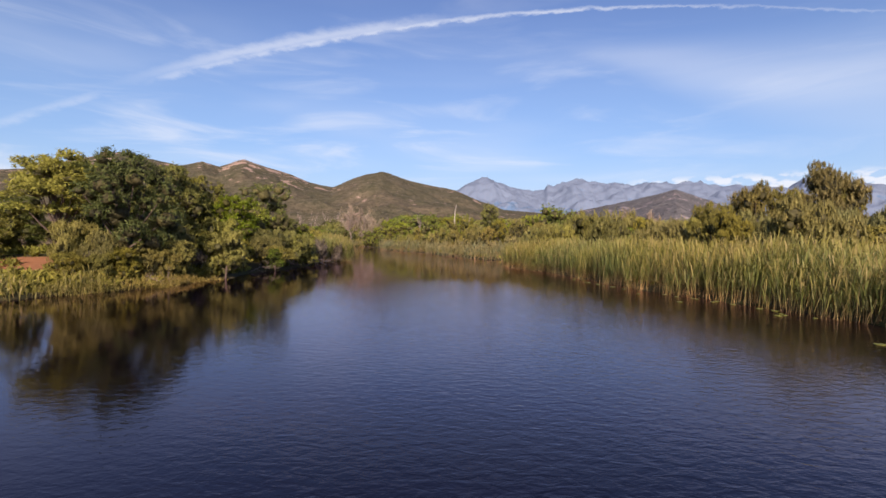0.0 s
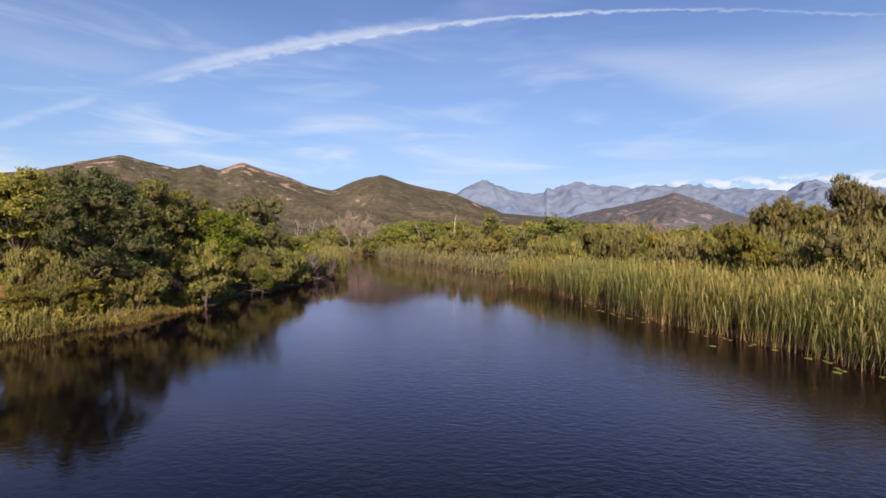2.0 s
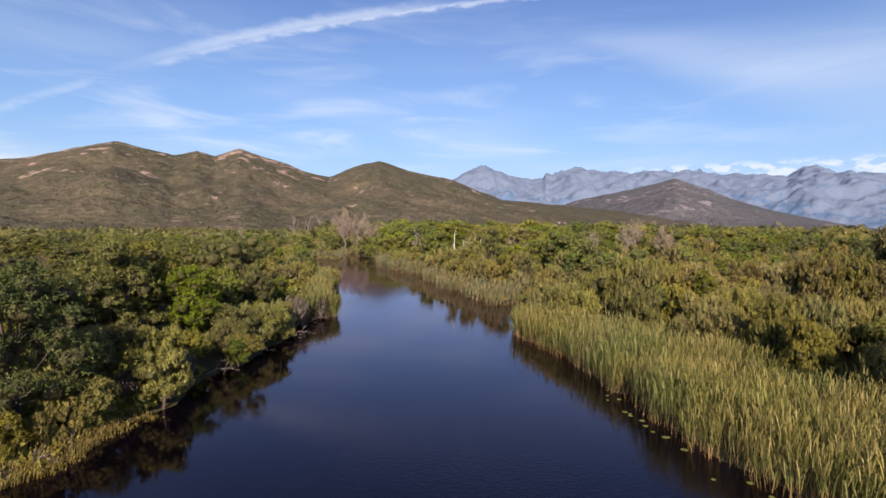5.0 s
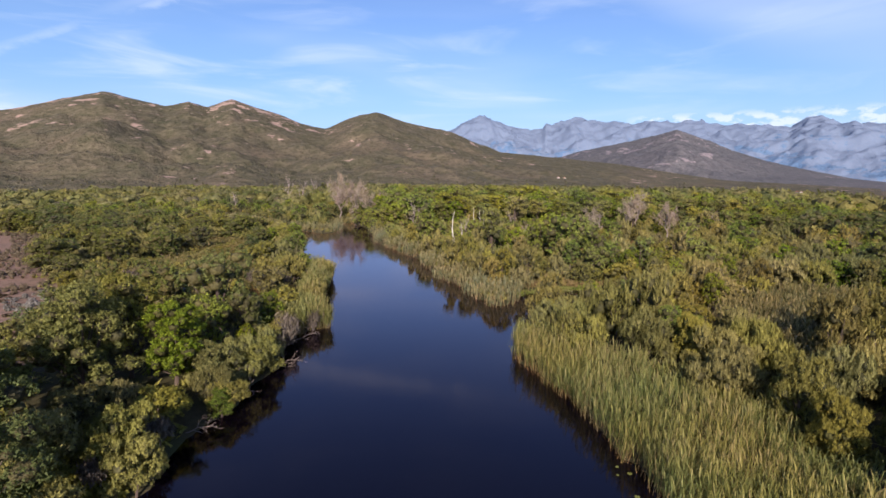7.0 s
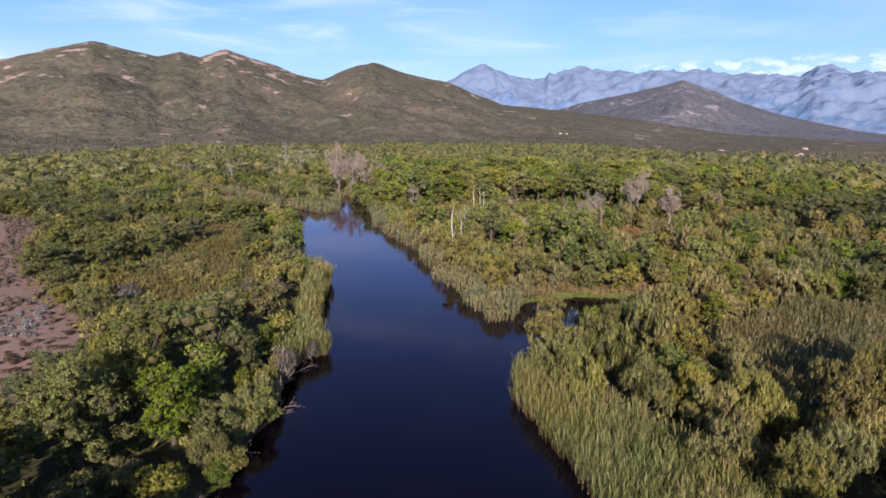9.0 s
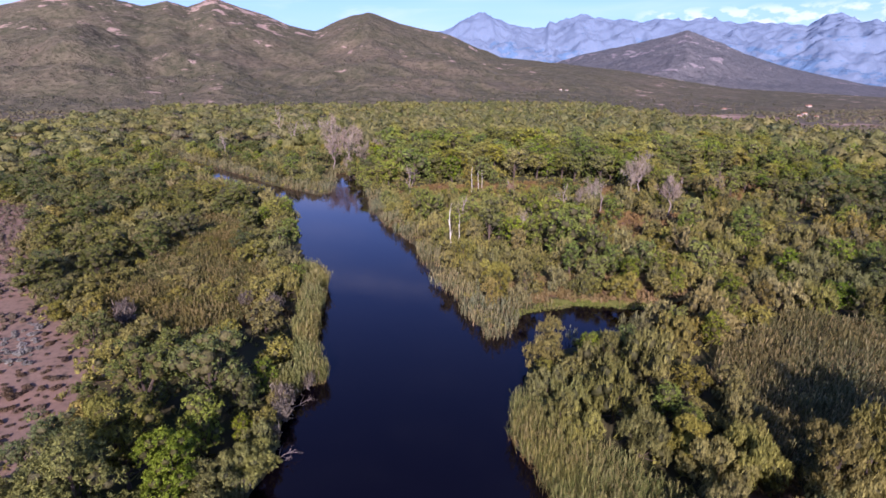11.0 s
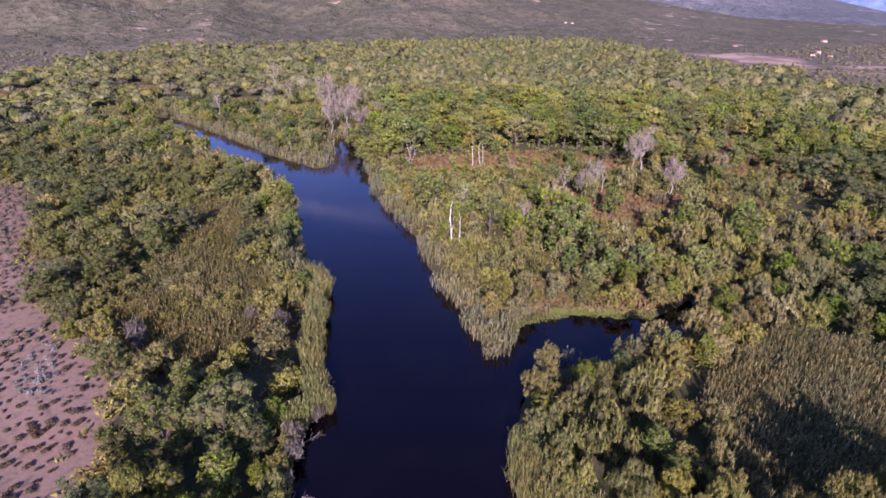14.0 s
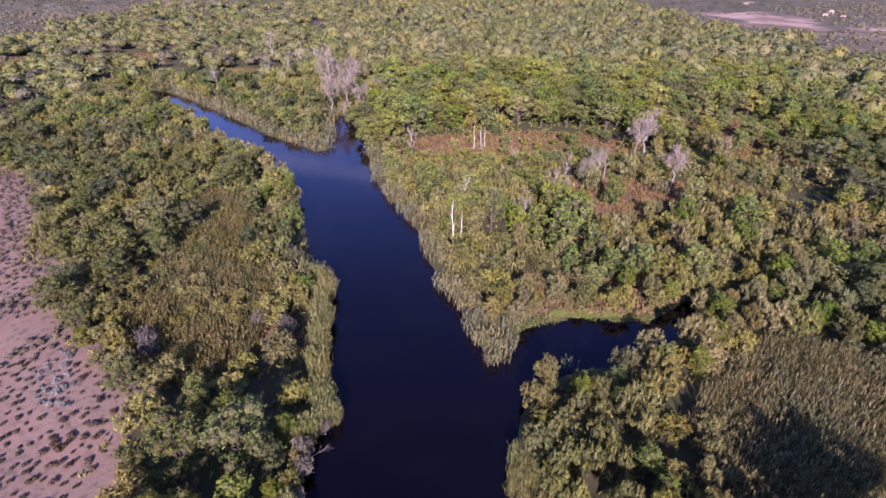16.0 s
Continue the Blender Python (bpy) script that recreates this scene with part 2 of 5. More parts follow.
def water_material():
    m, g = material("river_water")
    pos = g.node("ShaderNodeTexCoord").outputs["Object"]
    turn = g.node("ShaderNodeMapping", {"Vector": pos, "Rotation": (0, 0, 0.5), "Scale": (1.0, 1.5, 1.0)}).outputs[0]
    rip = g.noise(turn, 3.2, 3.0, 0.6, 0.4)
    swell = g.noise(pos, 0.5, 2.0)
    calm = g.smooth(g.noise(pos, 0.045, 2.0), 0.35, 0.65, 0.25, 1.0)
    place = g.node("ShaderNodeSeparateXYZ", {0: pos})
    gust = g.math("MULTIPLY", g.smooth(place.outputs[1], 52.0, 24.0), g.smooth(place.outputs[0], -13.0, 3.0))
    calm = g.math("MULTIPLY_ADD", gust, 3.0, calm)
    hgt = g.math("ADD", g.math("MULTIPLY", rip, g.math("MULTIPLY", calm, 0.0042)), g.math("MULTIPLY", swell, 0.004))
    b = g.node("ShaderNodeBump", {"Height": hgt, "Strength": 1.0, "Distance": 1.0}).outputs[0]
    deep = g.node("ShaderNodeBsdfDiffuse", {"Color": (0.0022, 0.0015, 0.0029, 1)}).outputs[0]
    shine = g.node("ShaderNodeBsdfGlossy", {"Color": (1.0, 0.87, 1.0, 1), "Roughness": 0.05, "Normal": b}).outputs[0]
    rim = g.node("ShaderNodeFresnel", {"IOR": 1.33, "Normal": b}).outputs[0]
    g.node("ShaderNodeOutputMaterial", {"Surface": g.node("ShaderNodeMixShader", {0: rim, 1: deep, 2: shine}).outputs[0]})
    return m


def hill_material(name, scrub_a, scrub_b, rock_a, rock_b, bare, size, relief=1.0):
    """Maquis-clad slope with pale granite outcrops."""
    m, g = material(name)
    pos = g.node("ShaderNodeTexCoord").outputs["Object"]
    clump = g.noise(pos, 0.06 * size, 5.0, 0.7)
    broad = g.noise(pos, 0.006 * size, 4.0, 0.6)
    col = g.mix(g.smooth(clump, 0.35, 0.68), (*scrub_a, 1), (*scrub_b, 1))
    col = g.mix(g.math("MULTIPLY", g.smooth(broad, 0.45, 0.7), 0.3), col, (*[0.5 * (a + b) for a, b in zip(scrub_b, rock_a)], 1))
    lie = g.node("ShaderNodeMapping", {"Vector": pos, "Scale": (1.0, 1.0, 2.2)}).outputs[0]
    crag = g.math("ADD", g.noise(lie, 0.026 * size, 6.0, 0.66), g.math("MULTIPLY_ADD", g.noise(lie, 0.004 * size, 2.0), 0.5, -0.25))
    z = g.node("ShaderNodeSeparateXYZ", {0: pos}).outputs[2]
    crag = g.math("ADD", crag, g.math("MULTIPLY", z, 0.00035 / size))
    rock = g.mix(g.noise(pos, 0.12 * size, 4.0), (*rock_a, 1), (*rock_b, 1))
    crest = g.node("ShaderNodeAttribute", attribute="crest").outputs["Fac"]
    crag = g.math("ADD", crag, g.math("MULTIPLY_ADD", g.noise(lie, 0.07 * size, 3.0, 0.6), 0.22, -0.11))
    crag = g.math("MULTIPLY_ADD", crest, 0.085, crag)
    bush = g.node("ShaderNodeTexVoronoi", {"Vector": pos, "Scale": 0.11 * size}).outputs["Distance"]
    col = g.mix(g.math("MULTIPLY", g.smooth(bush, 0.42, 0.2), 0.55), col, (*[0.62 * a for a in scrub_a], 1))
    col = g.mix(g.math("MULTIPLY", g.smooth(crag, bare, bare + 0.07), 0.9), col, rock)
    b = g.node("ShaderNodeBump", {"Height": clump, "Strength": relief, "Distance": 9.0 / size}).outputs[0]
    p = g.node("ShaderNodeBsdfPrincipled", {"Base Color": col, "Roughness": 0.95, "Specular IOR Level": 0.1, "Normal": b}).outputs[0]
    g.node("ShaderNodeOutputMaterial", {"Surface": p})
    return m


def plain_material(name, a, b, scale=8.0, rough=0.8):
    m, g = material(name)
    pos = g.node("ShaderNodeTexCoord").outputs["Object"]
    col = g.mix(g.noise(pos, scale, 4.0, 0.6), (*a, 1), (*b, 1))
    p = g.node("ShaderNodeBsdfPrincipled", {"Base Color": col, "Roughness": rough}).outputs[0]
    g.node("ShaderNodeOutputMaterial", {"Surface": p})
    return m


SOIL, WATER = ground_material(), water_material()
LEAF = {
    "oak": leaf_material("dark_oak_leaves", (0.087, 0.091, 0.021), (0.250, 0.230, 0.053), 0.26),
    "holm_oak": leaf_material("holm_oak_leaves", (0.058, 0.076, 0.018), (0.171, 0.182, 0.045), 0.24),
    "pine": leaf_material("pine_needles", (0.126, 0.120, 0.021), (0.357, 0.306, 0.059), 0.26, grain=6.0),
    "alder": leaf_material("fresh_green_leaves", (0.108, 0.138, 0.016), (0.321, 0.335, 0.048), 0.34),
    "willow": leaf_material("brown_green_willow_leaves", (0.118, 0.096, 0.024), (0.362, 0.280, 0.081), 0.25, (0.259, 0.165, 0.071), 0.02, 6.0),
    "tamarisk": leaf_material("feathery_grey_green_twigs", (0.116, 0.102, 0.033), (0.336, 0.280, 0.094), 0.25, (0.228, 0.165, 0.088), 0.02, 7.0),
    "shrub": leaf_material("olive_shrub_leaves", (0.118, 0.106, 0.024), (0.323, 0.262, 0.067), 0.25, (0.228, 0.150, 0.076), 0.02),
    "bracken": leaf_material("russet_bracken", (0.140, 0.085, 0.036), (0.320, 0.200, 0.088)),
    "cushion": leaf_material("dry_cushion_bush", (0.074, 0.048, 0.031), (0.182, 0.120, 0.077)),
    "pale": leaf_material("silvery_dry_bush", (0.15, 0.135, 0.12), (0.32, 0.285, 0.265)),
    "wood": leaf_material("distant_woodland", (0.090, 0.094, 0.030), (0.270, 0.232, 0.078), 0.3, grain=1.3),
    "brush": leaf_material("grey_brown_brush", (0.085, 0.066, 0.05), (0.21, 0.165, 0.135), 0.1),
    "maquis": leaf_material("brown_maquis", (0.072, 0.062, 0.033), (0.180, 0.148, 0.084), 0.15, grain=1.3),
    "twigs": leaf_material("bare_pinkish_twigs", (0.170, 0.127, 0.095), (0.360, 0.279, 0.211), 0.1),
}
# dark lobe cores: the shade in the gaps between leaf clusters, painted as colour
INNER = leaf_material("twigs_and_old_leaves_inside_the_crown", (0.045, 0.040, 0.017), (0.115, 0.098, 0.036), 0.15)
BARK = bark_material("grey_brown_bark", (0.045, 0.032, 0.024), (0.14, 0.10, 0.078))
SNAG = bark_material("bleached_wood", (0.42, 0.38, 0.32), (0.75, 0.70, 0.62))
DRIFT = bark_material("grey_brown_driftwood", (0.11, 0.085, 0.07), (0.27, 0.215, 0.185))
DEADWOOD = bark_material("pinkish_grey_twigs", (0.20, 0.155, 0.14), (0.42, 0.34, 0.31))
REED = reed_material("common_reed", (0.42, 0.27, 0.12), (0.195, 0.228, 0.064), (0.370, 0.350, 0.100))
REED_OLIVE = reed_material("olive_reed", (0.34, 0.23, 0.09), (0.195, 0.205, 0.058), (0.345, 0.325, 0.100))
LOW_SCRUB = reed_material("low_green_scrub", (0.14, 0.11, 0.040), (0.132, 0.126, 0.034), (0.232, 0.195, 0.060))
RUSH = reed_material("olive_rushes", (0.19, 0.15, 0.080), (0.150, 0.148, 0.055), (0.255, 0.228, 0.092))
REED_PALE = reed_material("pale_old_reed", (0.40, 0.29, 0.16), (0.215, 0.230, 0.115), (0.36, 0.34, 0.18))
HERB = reed_material("lush_bank_herbs", (0.16, 0.17, 0.04), (0.19, 0.25, 0.045), (0.30, 0.34, 0.07))
SWARD = reed_material("yellow_green_grass", (0.24, 0.18, 0.06), (0.27, 0.24, 0.06), (0.40, 0.33, 0.09))
PADS = plain_material("lily_pad_green", (0.10, 0.13, 0.02), (0.24, 0.24, 0.06), 4.0, 0.4)
PLASTER = plain_material("pale_house_plaster", (0.42, 0.38, 0.33), (0.55, 0.50, 0.44), 1.0)
TILES = plain_material("terracotta_roof", (0.30, 0.13, 0.08), (0.45, 0.22, 0.14), 2.0)
GLASS = plain_material("dark_window", (0.02, 0.025, 0.03), (0.05, 0.05, 0.06), 1.0, 0.2)

# ---- plan of the river and its banks ----
LEFT_BANK = [(-60, -200), (-40, -80), (-32, -20), (-26, 10), (-22.8, 24), (-21, 30), (-19.0, 33.3), (-18.3, 35), (-18.2, 38.6), (-18.5, 41.3), (-16.8, 43), (-16.5, 45), (-17.9, 48.5), (-17.5, 51), (-16.0, 53.6), (-16.3, 56.5), (-15.8, 63.5), (-16.2, 68), (-16.8, 74), (-14.4, 78), (-16.2, 83), (-17.4, 89), (-18.4, 95), (-19.2, 102), (-19.9, 109), (-24.5, 118), (-30, 133), (-34, 146), (-38.5, 158), (-44, 168), (-54, 180), (-66, 192), (-86, 214), (-112, 241), (-138, 260), (-153, 268)]
FAR_BANK = [(-154, 271), (-138, 270.5), (-117, 261.5), (-101, 247), (-80, 226.5), (-58.7, 202.6), (-47, 194), (-38.5, 186), (-34.2, 188.5), (-36.2, 206), (-39, 228)]
EAST_BANK = [(-36, 228), (-26.2, 203), (-20.4, 176), (-17.2, 161), (-12.5, 150), (-9.2, 143), (-5.5, 134), (-3.4, 125), (-0.9, 114), (1.2, 109), (4, 101.5), (5.6, 95), (7.4, 89.8), (10.1, 90), (11.5, 94), (13.3, 97.6), (17.5, 99.6), (24.7, 101), (30.2, 100), (36, 100), (42, 103.5), (46, 106.5)]
INLET_BANK = [(47, 105), (43, 99.5), (37, 94), (26, 89), (18, 87), (14, 85), (11.4, 80.7), (8.9, 73), (7.9, 67), (9, 63), (11, 57), (12.6, 46), (13.2, 38), (16, 31), (17, 27), (17.6, 22), (20, 10), (24, -20), (30, -80), (40, -200)]
RIVER = np.array(LEFT_BANK + FAR_BANK + EAST_BANK + INLET_BANK, float)
SAND = np.array([(-44, 30), (-41, 50), (-39.6, 67), (-43.0, 77.5), (-41, 81.5), (-53, 88.6), (-65, 101), (-72.5, 114), (-80, 118), (-92, 140), (-109, 161), (-125, 168), (-210, 160), (-210, 20), (-60, 20)], float)


def depth(px, py, poly):
    """Distance to the polygon's edge, negative inside."""
    px, py = np.asarray(px, float), np.asarray(py, float)
    best, inside = np.full(px.shape, 1e9), np.zeros(px.shape, bool)
    for (ax, ay), (bx, by) in zip(poly, np.roll(poly, -1, 0)):
        ex, ey = bx - ax, by - ay
        t = np.clip(((px - ax) * ex + (py - ay) * ey) / (ex * ex + ey * ey), 0, 1)
        best = np.minimum(best, np.hypot(px - ax - t * ex, py - ay - t * ey))
        if ey:
            inside ^= ((ay > py) != (by > py)) & (px < ex * (py - ay) / ey + ax)
    return np.where(inside, -best, best)


def wobble(x, y, k):
    return (np.sin(x * k + 1.3 * np.sin(y * k * 0.7)) + np.sin(y * k * 1.3 + 2.1 * np.sin(x * k * 0.6 + 1.7))) * 0.5


def land(x, y):
    """Height of the ground."""
    d = depth(x, y, RIVER) + 0.35 * wobble(x, y, 1.7)
    h = np.where(d < 0, np.maximum(-1.2, d * 0.5), 0.45 * np.clip(d / 2.0, 0, 1) + 0.9 * np.clip((d - 2) / 60, 0, 1))
    knoll = 1.5 * np.exp(-((x + 30.5) ** 2 + (y - 42) ** 2) / 62)
    return h + np.where(d > 2, 0.18 * wobble(x, y, 0.23) + knoll, 0.0)


def height(x, y):
    return float(land(np.array([x]), np.array([y]))[0])


def spot(x, y, cx, cy, rx, ry, turn=0.0):
    c, s = math.cos(radians(turn)), math.sin(radians(turn))
    u, v = ((x - cx) * c + (y - cy) * s) / rx, (-(x - cx) * s + (y - cy) * c) / ry
    return np.clip(1.5 - np.hypot(u, v), 0, 1)


BRACKEN = [(26, 191, 34, 12, 0), (43, 151, 12, 13, 0), (68, 152, 15, 8, 0), (18.5, 107.5, 6, 3.5, 0), (103, 206, 16, 12, 0), (32, 246, 16, 9, 0), (-55, 146, 5, 5, 0), (-30.5, 93, 3.2, 2.2, 0), (-175, 335, 25, 14, 0), (-210, 320, 38, 13, 0), (32, 106.5, 5, 2.0, 0), (100, 190, 12, 20, 30), (-100, 300, 14, 10, 0), (-70, 255, 7, 6, 0), (-27, 95, 4, 3, 0), (30, 62, 7, 3, 60)]
GRASS = [(24, 101.8, 13, 1.2, 2), (-19.3, 37.5, 1.0, 3.2, 8), (90, 178, 14, 16, 0), (110, 190, 9, 12, 0), (119, 222, 9, 15, -10), (-100, 266, 26, 5, -40)]
REDSOIL = [(-27.4, 37.0, 3.6, 2.4, 0), (-40, 300, 10, 4, 0)]


def mesh_of(name, verts, faces, mat, smooth=False):
    me = bpy.data.meshes.new(name)
    me.from_pydata([tuple(v) for v in verts], [], [tuple(f) for f in faces])
    me.materials.append(mat)
    if smooth:
        me.polygons.foreach_set("use_smooth", np.ones(len(me.polygons), bool))
    me.update()
    return me


def grid_faces(nx, ny):
    i, j = np.meshgrid(np.arange(nx - 1), np.arange(ny - 1))
    a = (j * nx + i).ravel()
    return np.stack([a, a + 1, a + 1 + nx, a + nx], 1).tolist()


def lines(lo, hi, step, end_lo, end_hi):
    mid = np.arange(lo, hi + 0.1, step)
    out, s = [mid[-1]], step
    while out[-1] < end_hi:
        s *= 1.22
        out.append(out[-1] + s)
    back, s = [mid[0]], step
    while back[-1] > end_lo:
        s *= 1.22
        back.append(back[-1] - s)
    return np.array(back[:0:-1] + list(mid) + out[1:])


def build_ground():
    xs, ys = lines(-168, 110, 2.0, -5200, 5200), lines(-10, 284, 2.0, -5200, 5200)
    gx, gy = np.meshgrid(xs, ys)
    x, y = gx.ravel(), gy.ravel()
    me = mesh_of("ground", np.stack([x, y, land(x, y)], 1), grid_faces(len(xs), len(ys)), SOIL, True)
    zone = np.zeros((len(x), 4), np.float32)
    zone[:, 0] = np.clip(0.5 - (depth(x, y, SAND) - 2.2) / 5, 0, 1)
    for s in [(316, 590, 48, 100, -8), (345, 790, 50, 90, 0), (380, 500, 50, 14, 0), (405, 880, 40, 60, 0), (-300, 640, 90, 14, 10)]:
        zone[:, 0] = np.maximum(zone[:, 0], spot(x, y, *s))
    for s in BRACKEN:
        zone[:, 1] = np.maximum(zone[:, 1], spot(x, y, *s))
    for s in REDSOIL:
        zone[:, 3] = np.maximum(zone[:, 3], spot(x, y, *s))
    for s in GRASS:
        zone[:, 2] = np.maximum(zone[:, 2], spot(x, y, *s))
    me.attributes.new("zone", "FLOAT_COLOR", "POINT").data.foreach_set("color", zone.ravel())
    tagged(new("ground", me), "flat river plain of dark soil, pale sand and scrub", "ground", kind="structure")


build_ground()

# water: one level sheet that the banks rise out of
wx, wy = np.meshgrid(np.linspace(-360, 90, 46), np.linspace(-210, 330, 55))
wme = mesh_of("water", np.stack([wx.ravel(), wy.ravel(), 0 * wx.ravel()], 1), grid_faces(46, 55), WATER, True)
tagged(new("water", wme), "dark still river water, faintly rippled, mirroring banks and sky", "river", kind="structure")


# ---- hills and mountains ----
def fbm(x, y, seed, octaves=6, ridged=False):
    """Summed noise over arrays, by hashed lattice values."""
    total, amp = np.zeros_like(x), 1.0
    for o in range(octaves):
        f = 2.0 ** o
        u, v = x * f + seed * 17.3, y * f - seed * 9.1
        iu, iv = np.floor(u), np.floor(v)
        fu, fv = u - iu, v - iv
        fu, fv = fu * fu * (3 - 2 * fu), fv * fv * (3 - 2 * fv)

        def lattice(a, b):
            s = np.sin(a * 127.1 + b * 311.7 + seed * 13.7 + o * 5.3) * 43758.5453
            return s - np.floor(s)

        n = (lattice(iu, iv) * (1 - fu) + lattice(iu + 1, iv) * fu) * (1 - fv) + (lattice(iu, iv + 1) * (1 - fu) + lattice(iu + 1, iv + 1) * fu) * fv
        total += amp * ((1 - np.abs(2 * n - 1)) - 0.5 if ridged else n - 0.5)
        amp *= 0.5
    return total


def range_of_hills(name, label, mat, ridge, foot, crest, back, power, rough, cell, seed, ridged, eye=15.0):
    """A ridge seen from the river: bearings and heights in degrees, rising from foot to crest."""
    az = np.arange(ridge[0][0], ridge[-1][0], cell)
    prof = np.interp(az, [r[0] for r in ridge], [r[1] for r in ridge])
    rr = np.concatenate([np.linspace(foot, crest, 90), np.linspace(crest, back, 14)[1:]])
    A, R = np.meshgrid(az, rr)
    wave = 1 + 0.10 * fbm(A * 0.06, A * 0.0 + 0.5, seed + 3, 2)
    R = np.where(R < crest, foot + (R - foot) * wave, R + (crest - foot) * (wave - 1))
    x, y = R * np.sin(np.radians(A)), R * np.cos(np.radians(A))
    top = crest * np.tan(np.radians(prof))[None, :] * wave + eye
    t = np.clip((R - foot) / ((crest - foot) * wave), 0, 1)
    fall = np.clip((R - foot - (crest - foot) * wave) / (back - crest), 0, 1)
    rise = t ** power
    n = fbm(x * rough, y * rough, seed, 7, ridged)
    z = top * (rise * (1 - 0.9 * fall ** 1.5)) + top * (0.34 if ridged else 0.24) * n * np.sin(np.pi * np.clip(t, 0, 1) ** 1.3) * (1 - fall) + top * (0.07 if ridged else 0.11 - 0.075 * np.clip(t, 0, 1) ** 3) * fbm(x * rough * 6, y * rough * 6, seed + 1, 5, ridged) * np.clip(t * 4, 0, 1)
    z -= 6 * (1 - np.clip(t * 12, 0, 1))
    crest_line = np.clip((t - 0.62) / 0.38, 0, 1) * np.where(((A > -48) & (A < -32)) | ((A > -24.5) & (A < -13)), 1.0, 0.25)
    me = mesh_of(name, np.stack([x.ravel(), y.ravel(), z.ravel()], 1), grid_faces(len(az), len(rr)), mat, True)
    me.attributes.new("crest", "FLOAT", "POINT").data.foreach_set("value", crest_line.ravel().astype(np.float32))
    return tagged(new(name, me), label, "hill" if foot < 3000 else "mountain range", kind="structure")


NEAR_HILL = hill_material("maquis_slope", (0.073, 0.072, 0.042), (0.142, 0.123, 0.080), (0.34, 0.225, 0.18), (0.47, 0.36, 0.30), 0.665, 1.0)
# maquis colours greyed by painted distance haze, unlike the near slope
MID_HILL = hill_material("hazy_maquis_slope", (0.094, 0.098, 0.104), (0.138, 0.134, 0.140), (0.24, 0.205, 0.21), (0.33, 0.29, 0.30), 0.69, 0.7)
# the blue of the far range is air haze painted into the rock colour
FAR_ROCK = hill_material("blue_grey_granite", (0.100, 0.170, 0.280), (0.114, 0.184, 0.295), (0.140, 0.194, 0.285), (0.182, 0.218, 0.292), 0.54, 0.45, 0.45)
range_of_hills("hill_maquis", "olive maquis-covered hills with pink granite outcrops", NEAR_HILL,
               [(-85, 3.0), (-70, 4.2), (-55, 4.6), (-45, 4.4), (-40, 5.0), (-37.9, 5.4), (-35, 6.4), (-31.7, 7.3), (-29.5, 6.9), (-26.8, 6.4), (-24.8, 6.9), (-23.2, 6.5), (-20.9, 7.4), (-18, 6.6), (-14.5, 5.6), (-12, 5.1), (-9.4, 6.1), (-6.8, 7.0), (-3.9, 6.0), (1.2, 5.0), (4.1, 3.8), (6.5, 3.0), (10, 2.7), (14, 2.3), (19, 1.7), (24, 0.9), (28, 0.3), (34, 0.0), (40, -0.3)],
               620, 1650, 2100, 1.35, 1 / 420, 0.27, 2, False)
range_of_hills("hill_conical", "conical maquis hill with granite crest, grey haze painted into its colour", MID_HILL,
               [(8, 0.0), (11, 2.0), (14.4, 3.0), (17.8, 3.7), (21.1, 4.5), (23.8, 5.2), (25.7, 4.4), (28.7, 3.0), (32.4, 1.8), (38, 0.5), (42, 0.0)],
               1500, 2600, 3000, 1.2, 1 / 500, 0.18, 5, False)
range_of_hills("mountain_range", "far granite mountain range, its haze painted in as blue-grey", FAR_ROCK,
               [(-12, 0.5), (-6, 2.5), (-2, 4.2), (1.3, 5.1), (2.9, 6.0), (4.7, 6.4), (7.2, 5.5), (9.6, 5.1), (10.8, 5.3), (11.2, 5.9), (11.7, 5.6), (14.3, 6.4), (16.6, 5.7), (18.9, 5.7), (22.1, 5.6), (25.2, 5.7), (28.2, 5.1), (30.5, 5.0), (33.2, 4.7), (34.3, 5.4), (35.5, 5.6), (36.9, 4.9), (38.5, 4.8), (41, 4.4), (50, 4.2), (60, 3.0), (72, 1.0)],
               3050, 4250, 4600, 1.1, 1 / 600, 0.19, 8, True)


# ---- plants ----
def part(name, me, parent, label=""):
    ob = new(name, me)
    ob.parent = parent
    return tagged(ob, label)


ICO = {}


def ball(c, r, squash, rng, fine=1):
    """A small lumpy lobe of 20 or 80 faces."""
    if fine not in ICO:
        bm = bmesh.new()
        bmesh.ops.create_icosphere(bm, subdivisions=fine, radius=1.0)
        bm.verts.index_update()
        ICO[fine] = (np.array([v.co[:] for v in bm.verts]), np.array([[v.index for v in f.verts] for f in bm.faces]))
        bm.free()
    v = ICO[fine][0] * (1 + rng.uniform(-0.18, 0.18, (len(ICO[fine][0]), 1)))
    return c + v * r * np.array([1, 1, squash]), ICO[fine][1]


